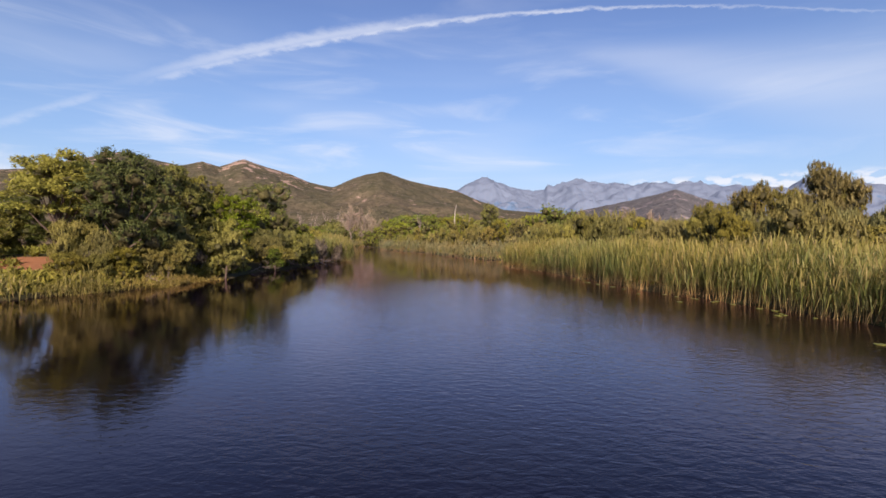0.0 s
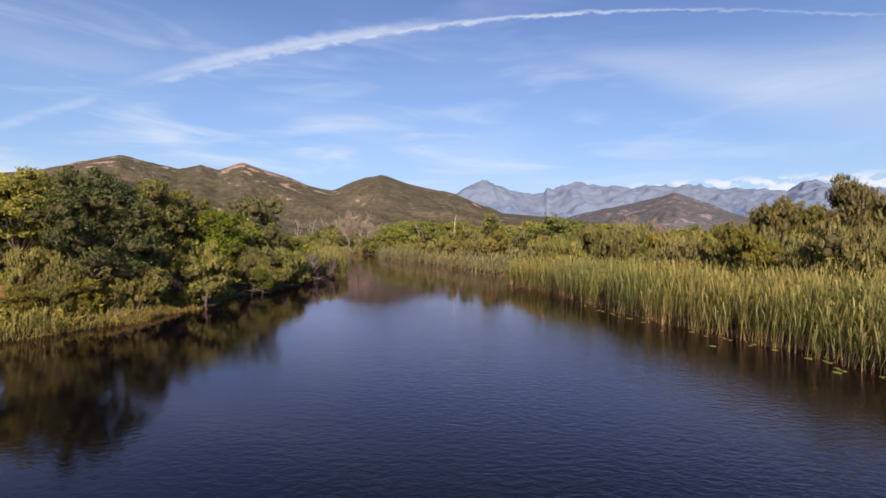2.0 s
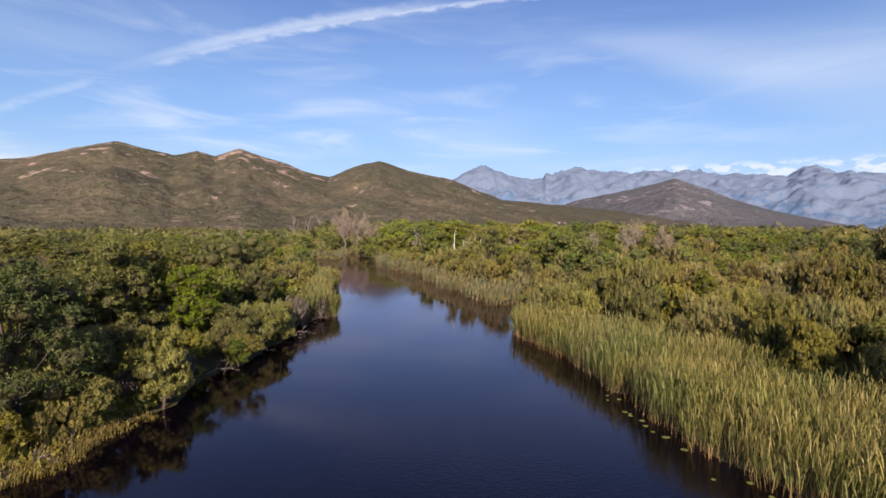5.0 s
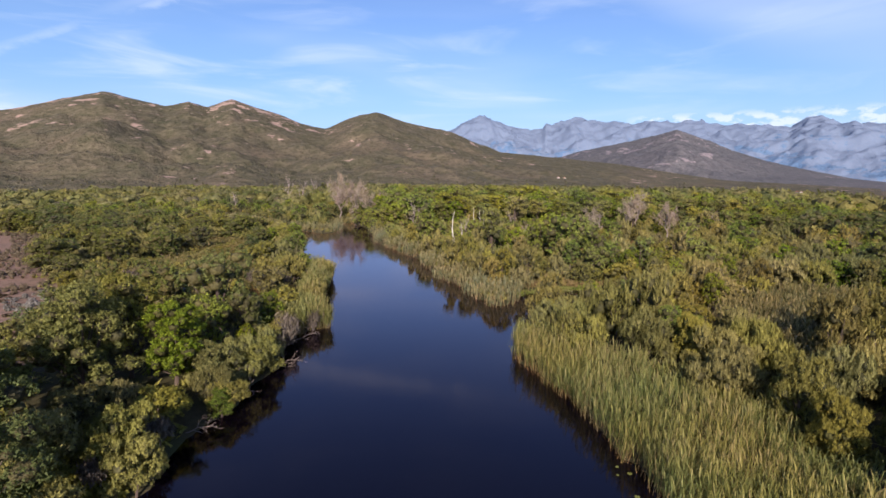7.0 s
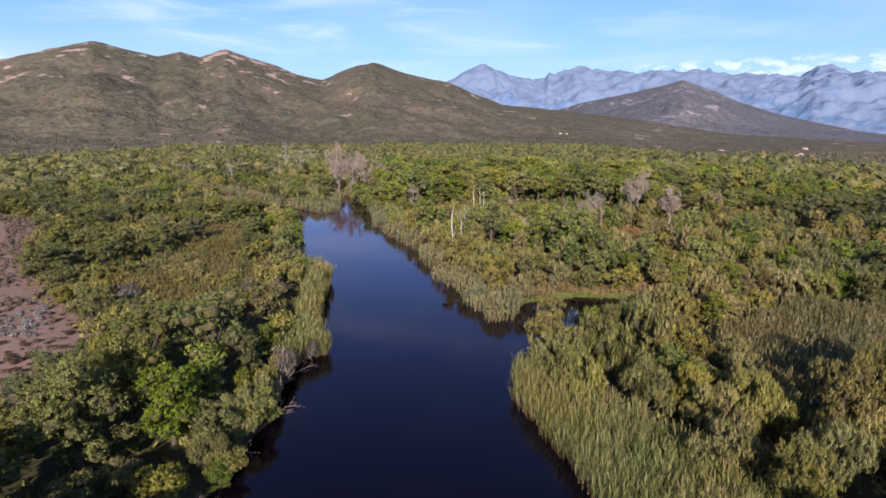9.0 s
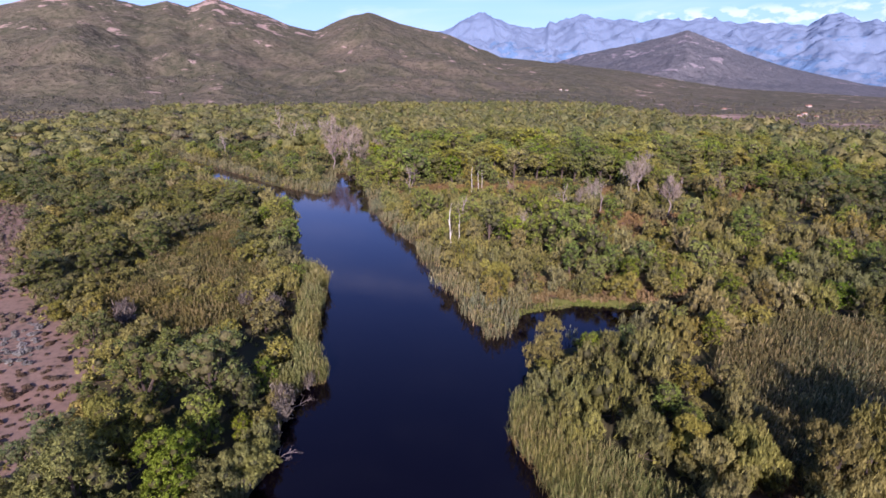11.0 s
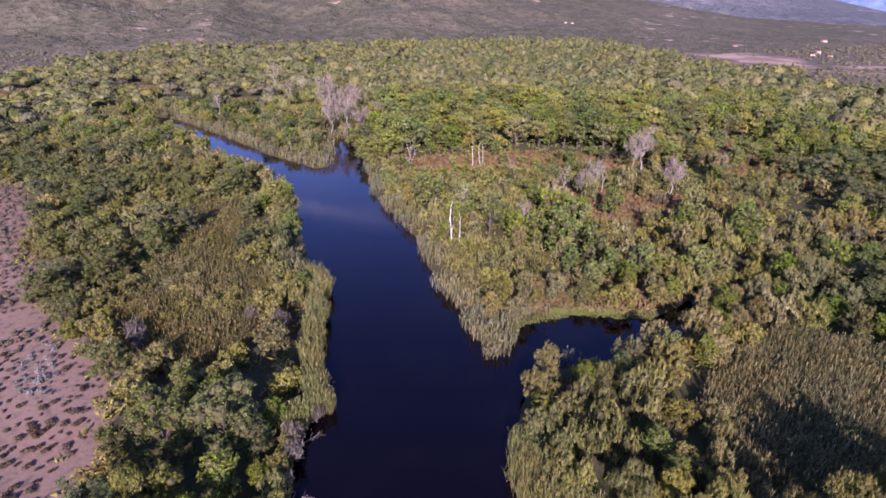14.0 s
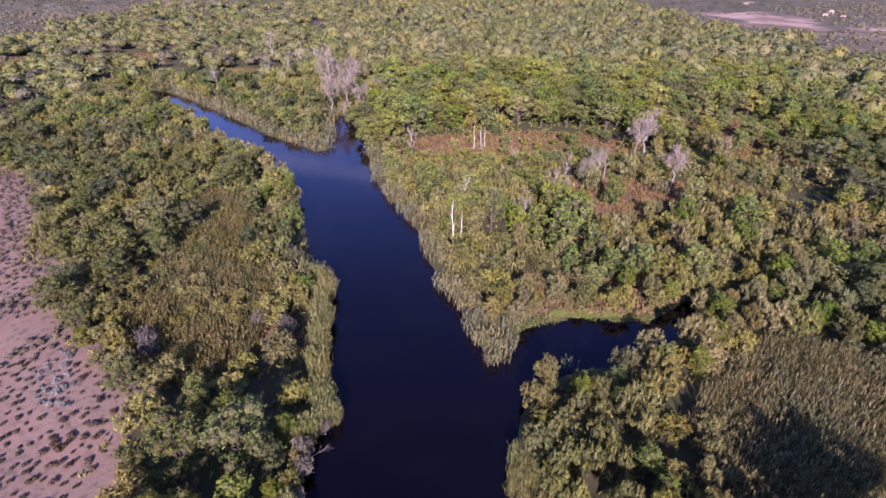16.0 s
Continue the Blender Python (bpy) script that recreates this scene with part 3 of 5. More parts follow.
class Soup:
    """Collects vertices and faces of one mesh."""

    def __init__(self):
        self.v, self.f, self.n, self.inner, self.tone = [], [], 0, [], []

    def add(self, v, f, inner=0, tone=0.0):
        self.v.append(np.asarray(v, float))
        self.tone.append(np.broadcast_to(tone, len(v)))
        self.inner += [inner] * len(f)
        self.f.extend((np.asarray(f) + self.n).tolist())
        self.n += len(v)

    def cards(self, pts, nrm, size, rng, long=1.0, droop=0.0, up=0.0):
        """Small kite-shaped leaf sprays at pts, facing roughly along nrm."""
        k = len(pts)
        nrm = nrm + rng.normal(0, 0.42, (k, 3))
        nrm /= np.linalg.norm(nrm, axis=1, keepdims=True) + 1e-9
        ref = rng.normal(0, 1, (k, 3)) * (1 - up) + np.array([0, 0, 1.0]) * up * 2
        a = ref - (ref * nrm).sum(1, keepdims=True) * nrm
        a /= np.linalg.norm(a, axis=1, keepdims=True) + 1e-9
        b = np.cross(nrm, a)
        s = (size * rng.uniform(0.6, 1.35, (k, 1)))
        la, lb = s * long, s * 0.55
        p0, p2 = pts - a * la * 0.5, pts + a * la * 0.5 - np.array([0, 0, 1.0]) * droop * la
        p1, p3 = pts + b * lb + nrm * s * 0.12, pts - b * lb + nrm * s * 0.12
        v = np.stack([p0, p1, p2, p3], 1).reshape(-1, 3)
        f = np.arange(4 * k).reshape(k, 4)
        self.add(v, f)

    def leaves(self, pts, nrm, size, rng, long=1.0, up=0.0, tone=0.0):
        """Single pointed leaf sprays, one triangle each."""
        k = len(pts)
        nrm = nrm + rng.normal(0, 0.5, (k, 3))
        nrm /= np.linalg.norm(nrm, axis=1, keepdims=True) + 1e-9
        ref = rng.normal(0, 1, (k, 3)) * (1 - up) + (np.array([0, 0, 1.0]) + nrm * 0.6) * up * 2
        a = ref - 0.6 * (ref * nrm).sum(1, keepdims=True) * nrm
        a /= np.linalg.norm(a, axis=1, keepdims=True) + 1e-9
        b = np.cross(nrm, a)
        s = size * rng.uniform(0.6, 1.4, (k, 1))
        v = np.stack([pts - a * s * long * 0.4 - b * s * 0.36, pts - a * s * long * 0.4 + b * s * 0.36, pts + a * s * long * 0.75], 1).reshape(-1, 3)
        self.add(v, np.arange(3 * k).reshape(k, 3), 0, np.repeat(np.broadcast_to(tone, k), 3))

    def tube(self, pts, radii, sides=5):
        pts = [Vector(p) for p in pts]
        v = []
        for i, p in enumerate(pts):
            d = (pts[min(i + 1, len(pts) - 1)] - pts[max(i - 1, 0)]).normalized()
            u = d.orthogonal().normalized()
            w = d.cross(u)
            for k in range(sides):
                t = 2 * math.pi * k / sides
                v.append(p + (u * math.cos(t) + w * math.sin(t)) * radii[i])
        f = []
        for i in range(len(pts) - 1):
            for k in range(sides):
                k2 = (k + 1) % sides
                f.append((i * sides + k, i * sides + k2, (i + 1) * sides + k2, (i + 1) * sides + k))
        self.add(np.array([p[:] for p in v]), np.array(f))

    def mesh(self, name, mat, smooth=False):
        me = mesh_of(name, np.concatenate(self.v), self.f, mat, smooth)
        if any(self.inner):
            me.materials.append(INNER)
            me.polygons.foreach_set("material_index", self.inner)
        tone = np.concatenate(self.tone)
        if tone.any():
            me.attributes.new("tone", "FLOAT", "POINT").data.foreach_set("value", tone.astype(np.float32))
        return me


# height, crown bottom, radius, lobes, lobe size, leaf size, leaf length, upright, squash
KINDS = {
    "oak": (7.5, 0.9, 3.1, 36, 0.96, 0.215, 1.2, 0.0, 0.82),
    "holm_oak": (8.5, 0.9, 3.5, 40, 1.0, 0.20, 1.2, 0.0, 0.8),
    "pine": (9.0, 3.1, 3.4, 40, 0.98, 0.20, 1.8, 0.3, 0.55),
    "alder": (7.5, 0.5, 2.7, 34, 0.86, 0.23, 1.2, 0.1, 0.95),
    "willow": (8.0, 0.4, 2.6, 30, 0.80, 0.2, 2.3, 0.6, 1.2),
    "tamarisk": (4.2, 0.1, 2.2, 22, 0.66, 0.15, 2.9, 0.75, 1.25),
    "shrub": (3.4, 0.0, 1.9, 22, 0.63, 0.18, 1.5, 0.35, 0.9),
}
LABEL = {
    "oak": "dense olive green evergreen oak with rounded crown",
    "holm_oak": "dense dark green holm oak with rounded crown",
    "pine": "pine tree with layered yellow-green crown and bare trunk",
    "alder": "fresh green alder with full leafy crown",
    "willow": "tall brown-green willow with airy upright crown",
    "tamarisk": "grey-green tamarisk thicket with feathery twigs",
    "shrub": "olive green maquis shrub with rounded dome",
}


def make_tree(kind, seed, detail):
    rng = np.random.default_rng(seed * 31 + len(kind))
    H, low, R, lobes, lr, leaf, long, up, squash = KINDS[kind]
    root = tagged(new(kind + ("_tree" if low > 0.3 else "_bush")), LABEL[kind], "tree" if low > 0.3 else "bush", group="riverside trees and bushes")
    wood, crown = Soup(), Soup()
    centres = []
    n = lobes if detail > 0 else max(6, lobes * 3 // 5 if detail == 0 else lobes * 3 // 8)
    for i in range(n):
        t = (i + 0.5) / n
        zz = low + lr * 0.7 + (H - low - lr * 1.5) * (t ** 0.9)
        s = (zz - low) / (H - low)
        if kind == "pine":
            ring = R * (1.05 - 0.75 * s ** 2.2) * (0.75 if i % 2 else 0.4)
        else:
            ring = R * math.sqrt(max(0.05, 1 - (2 * s - 0.75) ** 2 / 1.7)) * (0.72 if i % 3 else 0.3)
        a = i * 2.399 + rng.uniform(-0.6, 0.6)
        ring *= rng.uniform(0.72, 1.16)
        centres.append((np.array([ring * math.cos(a) * 1.1, ring * math.sin(a) * 0.92, zz + rng.uniform(-0.35, 0.35) * lr]), lr * rng.uniform(0.52, 1.30) * (1 if detail > 0 else 1.22 if detail == 0 else 1.4)))
    clumps, sprays = {2: (34, 14), 1: (17, 7), 0: (11, 4), -1: (7, 3)}[detail]
    size = leaf * {2: 0.66, 1: 0.92, 0: 1.35, -1: 2.1}[detail]
    mid, rad = np.array([c for c, _ in centres]), np.array([r for _, r in centres])
    stretch = np.array([1, 1, squash])
    for k, (c, r) in enumerate(centres):
        # dark twig core, its colour standing in for shade behind the clusters
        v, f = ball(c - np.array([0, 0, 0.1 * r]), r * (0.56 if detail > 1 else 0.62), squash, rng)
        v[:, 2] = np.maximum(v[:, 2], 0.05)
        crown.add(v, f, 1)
        # clusters stand out from the lobe, with gaps between them, and sprays stand out from the clusters
        m = max(4, int(clumps * (r / lr) ** 2))
        d = rng.normal(0, 1, (m, 3))
        d /= np.linalg.norm(d, axis=1, keepdims=True)
        d[:, 2] = np.where(d[:, 2] < -0.35, -d[:, 2], d[:, 2])
        p = c + d * r * stretch * rng.uniform(0.56 if detail > 1 else 0.64, 1.08, (m, 1))
        gap = np.linalg.norm((p[:, None, :] - mid[None]) / stretch, axis=2) / rad[None]
        gap[:, k] = 9
        keep = gap.min(1) > 0.72
        p, d = p[keep], d[keep]
        if not len(p):
            continue
        q = lr * {2: 0.25, 1: 0.29, 0: 0.38, -1: 0.5}[detail] * rng.uniform(0.65, 1.35, len(p))
        # tone differs at random, with top light painted in: clusters facing up are lighter
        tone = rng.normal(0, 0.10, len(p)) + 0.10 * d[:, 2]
        p, d, q, tone = (np.repeat(a, sprays, 0) for a in (p, d, q, tone))
        off = rng.normal(0, 1, p.shape) + d * 0.6
        off /= np.linalg.norm(off, axis=1, keepdims=True)
        p = p + off * q[:, None] * rng.uniform(0.3, 1.2, (len(p), 1)) * np.array([1, 1, 0.85 + up])
        p[:, 2] = np.maximum(p[:, 2], 0.12)
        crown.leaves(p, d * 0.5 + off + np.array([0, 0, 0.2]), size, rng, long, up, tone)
    # trunk and limbs
    bend = rng.uniform(-0.35, 0.35, 2)
    fork = np.array([bend[0], bend[1], max(low + 0.5, H * 0.38)])
    tr = 0.021 * H
    wood.tube([(0, 0, -0.3), (bend[0] * 0.4, bend[1] * 0.4, fork[2] * 0.5), fork, (bend[0] * 1.3, bend[1] * 1.3, H * 0.72)], [tr * 1.3, tr, tr * 0.8, tr * 0.3], 6)
    for c, r in centres[:: 2 if detail > 0 else 4]:
        s = fork * min(1.0, max(0.35, c[2] / H))
        wood.tube([s, (s + c) / 2 + np.array([0, 0, -0.15]), c], [tr * 0.42, tr * 0.28, tr * 0.1], 4)
    part("trunk", wood.mesh(kind + "_trunk", BARK), root)
    part("crown", crown.mesh(kind + "_crown", LEAF[kind], True), root)
    return root


PROTO = {}


def stand(key, make, x, y, s, spin, wide=1.0, sink=0.03):
    """Sets up one thing of a kind at x, y: the first is built, later ones are copies that share its meshes."""
    z = max(0.02, height(x, y)) - sink
    turn = Matrix.Translation((x, y, z)) @ Matrix.Rotation(spin, 4, "Z")
    if key in PROTO:
        k = PROTO[key].scale
        return copy_thing(PROTO[key], turn @ Matrix.Diagonal((s * wide / k.x, s * wide / k.y, s / k.z, 1)))
    ob = PROTO[key] = make()
    ob.matrix_basis = turn @ Matrix.Diagonal((s * wide, s * wide, s, 1))
    return ob


def plant(kind, x, y, h, spin, wide=1.0, variant=0):
    detail = 2 if y < 64 else 1 if y < 112 else 0
    return stand((kind, detail, variant), lambda: make_tree(kind, variant + 7 * detail, detail), x, y, h / KINDS[kind][0], spin, wide)


# ---- where what grows ----
BED_NEAR = np.array([(19.5, 6), (17.4, 22), (15.8, 31), (13.0, 38), (12.4, 46), (10.8, 57), (9.0, 63), (7.8, 67), (8.6, 72), (10.5, 73), (11.5, 66), (15, 63), (20, 58), (23, 51), (23, 43), (27, 34), (33, 20), (36, 6)], float)
BED_BACK = np.array([(27, 62), (32, 76), (37, 83), (46, 90), (56, 95), (66, 88), (70, 72), (62, 58), (46, 54), (34, 55)], float)


def lowveg(x, y):
    return np.maximum(spot(x, y, -41, 104, 12, 20, LOW_TURN), spot(x, y, -50.5, 131, 9, 22, LOW_TURN))


LOW_TURN = 18

rng = np.random.default_rng(11)
# kind, x, y, height, width
TALL_NEAR = [("pine", -27.6, 39.2, 7.6, 1.4), ("holm_oak", -22.0, 37.8, 8.7, 1.02), ("oak", -27.5, 54.0, 9.4, 0.95), ("alder", -22.4, 58.0, 7.2, 1.05), ("oak", -36.0, 46.0, 5.2, 1.2), ("oak", -29.0, 45.6, 7.6, 1.2)]
TALL_NEAR_MORE = [("holm_oak", -23.6, 70.6, 10.4, 1.0), ("holm_oak", -30.5, 70.0, 8.8, 1.1), ("oak", -27.2, 59.8, 9.2, 0.9), ("oak", -20.8, 69.5, 6.0, 0.9), ("alder", -27, 76, 6.4, 0.9), ("holm_oak", -32.5, 59, 8.2, 1.0), ("alder", -22.2, 64.2, 6.6, 0.9), ("holm_oak", -43.8, 82.6, 6.2, 1.0)]
BANK_BUSHES = [("shrub", -19.3, 39.4, 2.8, 0.95), ("tamarisk", -24.4, 36.0, 3.2, 1.0), ("shrub", -17.4, 43.2, 3.7, 0.85), ("shrub", -18.9, 44.6, 4.3, 0.75), ("tamarisk", -22.2, 35.7, 2.7, 1.0), ("tamarisk", -30.5, 33.0, 2.2, 1.0), ("shrub", -20.8, 35.3, 1.8, 1.1), ("tamarisk", -20.0, 36.9, 1.7, 1.1), ("shrub", -33.5, 40.5, 3.6, 1.1), ("alder", -16.7, 53.4, 2.2, 1.3), ("tamarisk", -17.8, 54.8, 3.0, 1.1), ("shrub", -19.0, 58, 3.8, 1.2), ("tamarisk", -17.6, 60.5, 3.6, 1.1), ("tamarisk", -17.2, 64.6, 3.4, 1.2), ("alder", -19.6, 74.2, 4.6, 0.9), ("shrub", -21.2, 46.8, 2.2, 1.2), ("shrub", -20.0, 50.4, 3.0, 1.2), ("tamarisk", -23.2, 51.6, 2.6, 1.2), ("shrub", -24.6, 48.2, 3.2, 1.1), ("shrub", -23.6, 34.0, 1.5, 1.3), ("shrub", -22.4, 33.0, 1.3, 1.3), ("tamarisk", -21.6, 34.2, 1.4, 1.2), ("tamarisk", -31.5, 36.5, 2.4, 1.2), ("shrub", -19.8, 38.2, 2.2, 1.1)]
EAST_WILLOWS = [("willow", 41.3, 57.6, 10.6, 0.95), ("willow", 37.5, 59.0, 8.6, 0.9), ("willow", 32.8, 57.2, 8.8, 0.9), ("willow", 45.5, 61, 9.0, 0.9), ("tamarisk", 35, 54.5, 5.2, 1.0), ("tamarisk", 29.4, 52.3, 5.2, 1.0), ("tamarisk", 24.5, 59.5, 4.8, 1.1), ("tamarisk", 28, 60, 5.6, 1.0), ("oak", 49.5, 55, 10.0, 0.85), ("shrub", 31, 46, 4.6, 1.1), ("tamarisk", 36, 49, 5.6, 1.1), ("tamarisk", 42, 48, 6.0, 1.0), ("shrub", 30, 38, 4.0, 1.2)]
INLET_BUSHES = [("tamarisk", 13.6, 80.0, 4.6, 1.2), ("tamarisk", 19.0, 69.5, 6.2, 1.1), ("tamarisk", 25.0, 76.0, 7.0, 1.0), ("tamarisk", 18.5, 77, 5.2, 1.1), ("alder", 24.5, 82.5, 5.0, 1.0), ("tamarisk", 31, 83, 5.8, 1.1), ("shrub", 20.5, 83.5, 3.6, 1.1), ("shrub", 15.5, 74, 4.4, 1.0), ("tamarisk", 14.0, 69.5, 4.8, 1.0), ("tamarisk", 12.8, 67.0, 4.6, 1.05), ("tamarisk", 12.2, 73.0, 4.2, 1.05), ("shrub", 12.6, 76.2, 3.6, 1.0), ("tamarisk", 14.4, 64.8, 4.6, 1.0), ("tamarisk", 19.5, 63.5, 5.4, 1.0), ("tamarisk", 31.0, 67.5, 4.2, 1.0), ("tamarisk", 33.0, 71.5, 3.6, 1.1), ("shrub", 34.5, 75.2, 3.2, 1.1), ("tamarisk", 29.2, 63.6, 4.4, 1.0), ("shrub", 27.0, 67.5, 3.4, 1.1)]
POINT_ALDERS = [("pine", 11.4, 131.5, 11.6, 0.75), ("alder", 24.7, 121.5, 10.2, 1.1), ("alder", 29, 128, 10.0, 1.05), ("alder", 20, 126.5, 8.6, 0.95), ("alder", 31, 119, 8.4, 0.9), ("alder", 25, 114, 6.4, 0.9), ("alder", 38, 113.5, 7.2, 1.0), ("alder", 34, 108, 5.6, 0.9), ("shrub", 44, 112, 5.0, 1.1)]
POINT_BUSHES = [("tamarisk", 53, 125, 6.0, 1.2), ("tamarisk", 58, 120, 5.4, 1.2), ("tamarisk", 8.5, 112, 5.4, 1.2), ("tamarisk", 21, 106.5, 4.2, 1.0), ("tamarisk", 10.5, 104, 4.6, 1.1), ("shrub", 5.5, 117.5, 5.0, 1.2), ("tamarisk", 13, 99.5, 3.4, 1.0), ("shrub", 27.5, 105.5, 2.6, 1.2), ("tamarisk", 38.5, 107, 4.0, 1.1), ("shrub", 17, 104.8, 2.6, 1.1)]
BEND_ALDERS = [("alder", -8, 205, 12, 1.4), ("alder", -16, 196, 9, 1.2), ("shrub", -35, 118, 5.2, 1.2)]
SAND_OAKS = [("oak", -58.5, 96.8, 4.8, 1.25), ("oak", -58, 125, 7.0, 1.2), ("oak", -63, 119, 7.2, 1.2), ("oak", -54, 132, 6.6, 1.2), ("oak", -62, 133, 7.0, 1.2), ("oak", -70, 127, 6.6, 1.2)]
SAND_BUSHES = [("tamarisk", -25, 103, 4.6, 1.2), ("shrub", -28, 99, 4.4, 1.2), ("tamarisk", -46.5, 87, 3.4, 1.2), ("shrub", -49, 91, 3.8, 1.2), ("shrub", -39, 84, 4.4, 1.1), ("alder", -33, 80.5, 5.2, 1.0), ("shrub", -38, 76, 5.4, 1.1), ("holm_oak", -36.5, 69.5, 4.6, 1.0)]
EAST_OAKS = [("holm_oak", 105, 151, 8, 1.1), ("holm_oak", 112, 160, 9, 1.2), ("holm_oak", 110, 170, 9, 1.2), ("holm_oak", 102, 163, 7.5, 1.0), ("holm_oak", 120, 152, 9, 1.2), ("holm_oak", 122, 168, 9, 1.2), ("holm_oak", 126, 184, 8.6, 1.2), ("alder", 96, 140, 7, 1.1)]
LANDMARKS = TALL_NEAR + TALL_NEAR_MORE + BANK_BUSHES + EAST_WILLOWS + INLET_BUSHES + POINT_ALDERS + POINT_BUSHES + BEND_ALDERS + SAND_OAKS + SAND_BUSHES + EAST_OAKS


def choose(x, y, d, rng):
    """What grows at x, y, d metres from the water: kind, height, width; or None."""
    r = rng.random()
    u = rng.random()
    if x < 0 and y < 77:
        if d < 4.5:
            return ("shrub", 2.2 + 2 * u, 1.1) if r < 0.55 else ("tamarisk", 2.4 + 1.6 * u, 1.1) if r < 0.85 else ("alder", 3 + 2 * u, 1.0)
        if d < 9:
            return ("oak", 5.5 + 2.5 * u, 1.1) if r < 0.6 else ("alder", 5 + 2 * u, 1.0) if r < 0.8 else ("shrub", 3.5 + 1.5 * u, 1.1)
        return ("oak", 6.5 + 2.2 * u, 1.15) if r < 0.62 else ("pine", 7.5 + 1.5 * u, 1.1) if r < 0.75 else ("shrub", 3.5 + 2 * u, 1.2)
    if x < -10 and y < 190 and x < -20 + (y - 110) * -0.15 + 12:
        if d < 8:
            return ("shrub", 3.2 + 2 * u, 1.15) if r < 0.5 else ("tamarisk", 3.2 + 2 * u, 1.15) if r < 0.85 else ("alder", 4.5 + 1.5 * u, 1.0)
        if r < 0.34 and y > 100:
            return ("oak" if r < 0.15 else "holm_oak", 5.0 + 2.6 * u, 1.2)
        return ("shrub", 1.9 + 2.0 * u, 1.25) if r < 0.7 else ("tamarisk", 2.0 + 2 * u, 1.2)
    if y < 62:
        return ("tamarisk", 4.6 + 2.6 * u, 1.1) if r < 0.5 else ("shrub", 3.2 + 1.8 * u, 1.1) if r < 0.8 else ("willow", 5 + 2 * u, 1.0)
    if y < 112:
        if x > 70:
            return ("oak", 5 + 3 * u, 1.1) if r < 0.4 else ("shrub", 3.5 + 2 * u, 1.15) if r < 0.7 else ("tamarisk", 4 + 2 * u, 1.1)
        return ("tamarisk", 4.4 + 2.8 * u, 1.1) if r < 0.5 else ("shrub", 3 + 2.2 * u, 1.1) if r < 0.74 else ("willow", 5 + 2 * u, 0.95) if r < 0.9 else ("alder", 4.5 + 2 * u, 0.95)
    if 165 < y < 204 and -16 < x < 66:
        return ("shrub", 2.0 + 1.6 * u, 1.2) if r < 0.7 else ("alder", 3.5 + 2 * u, 1.1)
    if y < 186:
        if x > 103:
            return ("holm_oak", 6 + 3 * u, 1.2) if r < 0.5 else ("oak", 5.5 + 3 * u, 1.2) if r < 0.62 else ("shrub", 3 + 2 * u, 1.2)
        return ("tamarisk", 3.0 + 2.8 * u, 1.15) if r < 0.40 else ("shrub", 2.3 + 2.2 * u, 1.2) if r < 0.74 else ("willow", 5 + 3 * u, 1.0) if r < 0.84 else ("alder", 4.5 + 5 * u, 1.05)
    if x > -25:
        tall = min(1.0, max(0.0, (y - 186) / 40)) * (1.0 if x < 95 else 0.75)
        return ("pine", 7 + (2.5 + 5.5 * u) * tall, 1.15) if r < 0.40 else ("alder", 6.5 + (2 + 5.5 * u) * tall, 1.2) if r < 0.74 else ("holm_oak" if x > 80 else "oak", 6 + (2 + 4.5 * u) * tall, 1.2) if r < 0.9 else ("shrub", 4 + 2 * u, 1.3)
    return ("shrub", 2.6 + 2.4 * u, 1.3) if r < 0.45 else ("tamarisk", 2.6 + 2.4 * u, 1.25) if r < 0.7 else ("holm_oak", 4.4 + 2.6 * u, 1.25) if r < 0.9 else ("alder", 5 + 2 * u, 1.1)


def thicket(kind, spots):
    """Many far plants of one kind as one object."""
    proto = make_tree(kind, 5, 0 if kind in ("pine", "alder", "oak", "holm_oak") else -1)
    names = {"trunk": BARK, "crown": LEAF[kind]}
    verts, faces, slots, n, own, tones = [], [], [], 0, [], []
    for k, (name, mat) in enumerate(names.items()):
        me = next(c.data for c in proto.children if c.name.startswith(name))
        co = np.zeros(len(me.vertices) * 3)
        me.vertices.foreach_get("co", co)
        co = co.reshape(-1, 3)
        tone = np.zeros(len(me.vertices), np.float32)
        if "tone" in me.attributes:
            me.attributes["tone"].data.foreach_get("value", tone)
        polys = [list(p.vertices) for p in me.polygons]
        kinds = [k + p.material_index for p in me.polygons]
        for x, y, h, w, spin in spots:
            sc = h / KINDS[kind][0]
            c, sn = math.cos(spin) * sc * w, math.sin(spin) * sc * w
            z = height(x, y) - 0.03
            verts.append(np.column_stack([x + co[:, 0] * c - co[:, 1] * sn, y + co[:, 0] * sn + co[:, 1] * c, z + co[:, 2] * sc]))
            faces += [[i + n for i in f] for f in polys]
            slots += kinds
            n += len(co)
            tones.append(tone)
            own.append(np.full(len(co), (x * 7.13 + y * 3.71) % 1.0))
    for c in proto.children:
        bpy.data.objects.remove(c)
    bpy.data.objects.remove(proto)
    me = mesh_of("thicket", np.concatenate(verts), faces, BARK)
    me.materials.append(LEAF[kind])
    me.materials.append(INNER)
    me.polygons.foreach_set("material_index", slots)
    me.attributes.new("plant", "FLOAT", "POINT").data.foreach_set("value", np.concatenate(own).astype(np.float32))
    me.attributes.new("tone", "FLOAT", "POINT").data.foreach_set("value", np.concatenate(tones))
    tagged(new("thicket", me), "dense stand of " + {"oak": "olive green evergreen oaks", "holm_oak": "dark green holm oaks", "pine": "yellow-green pines", "alder": "fresh green alders", "willow": "brown-green willows", "tamarisk": "grey-green tamarisks", "shrub": "olive maquis shrubs"}[kind] + " on the plain", "thicket", kind="stuff")


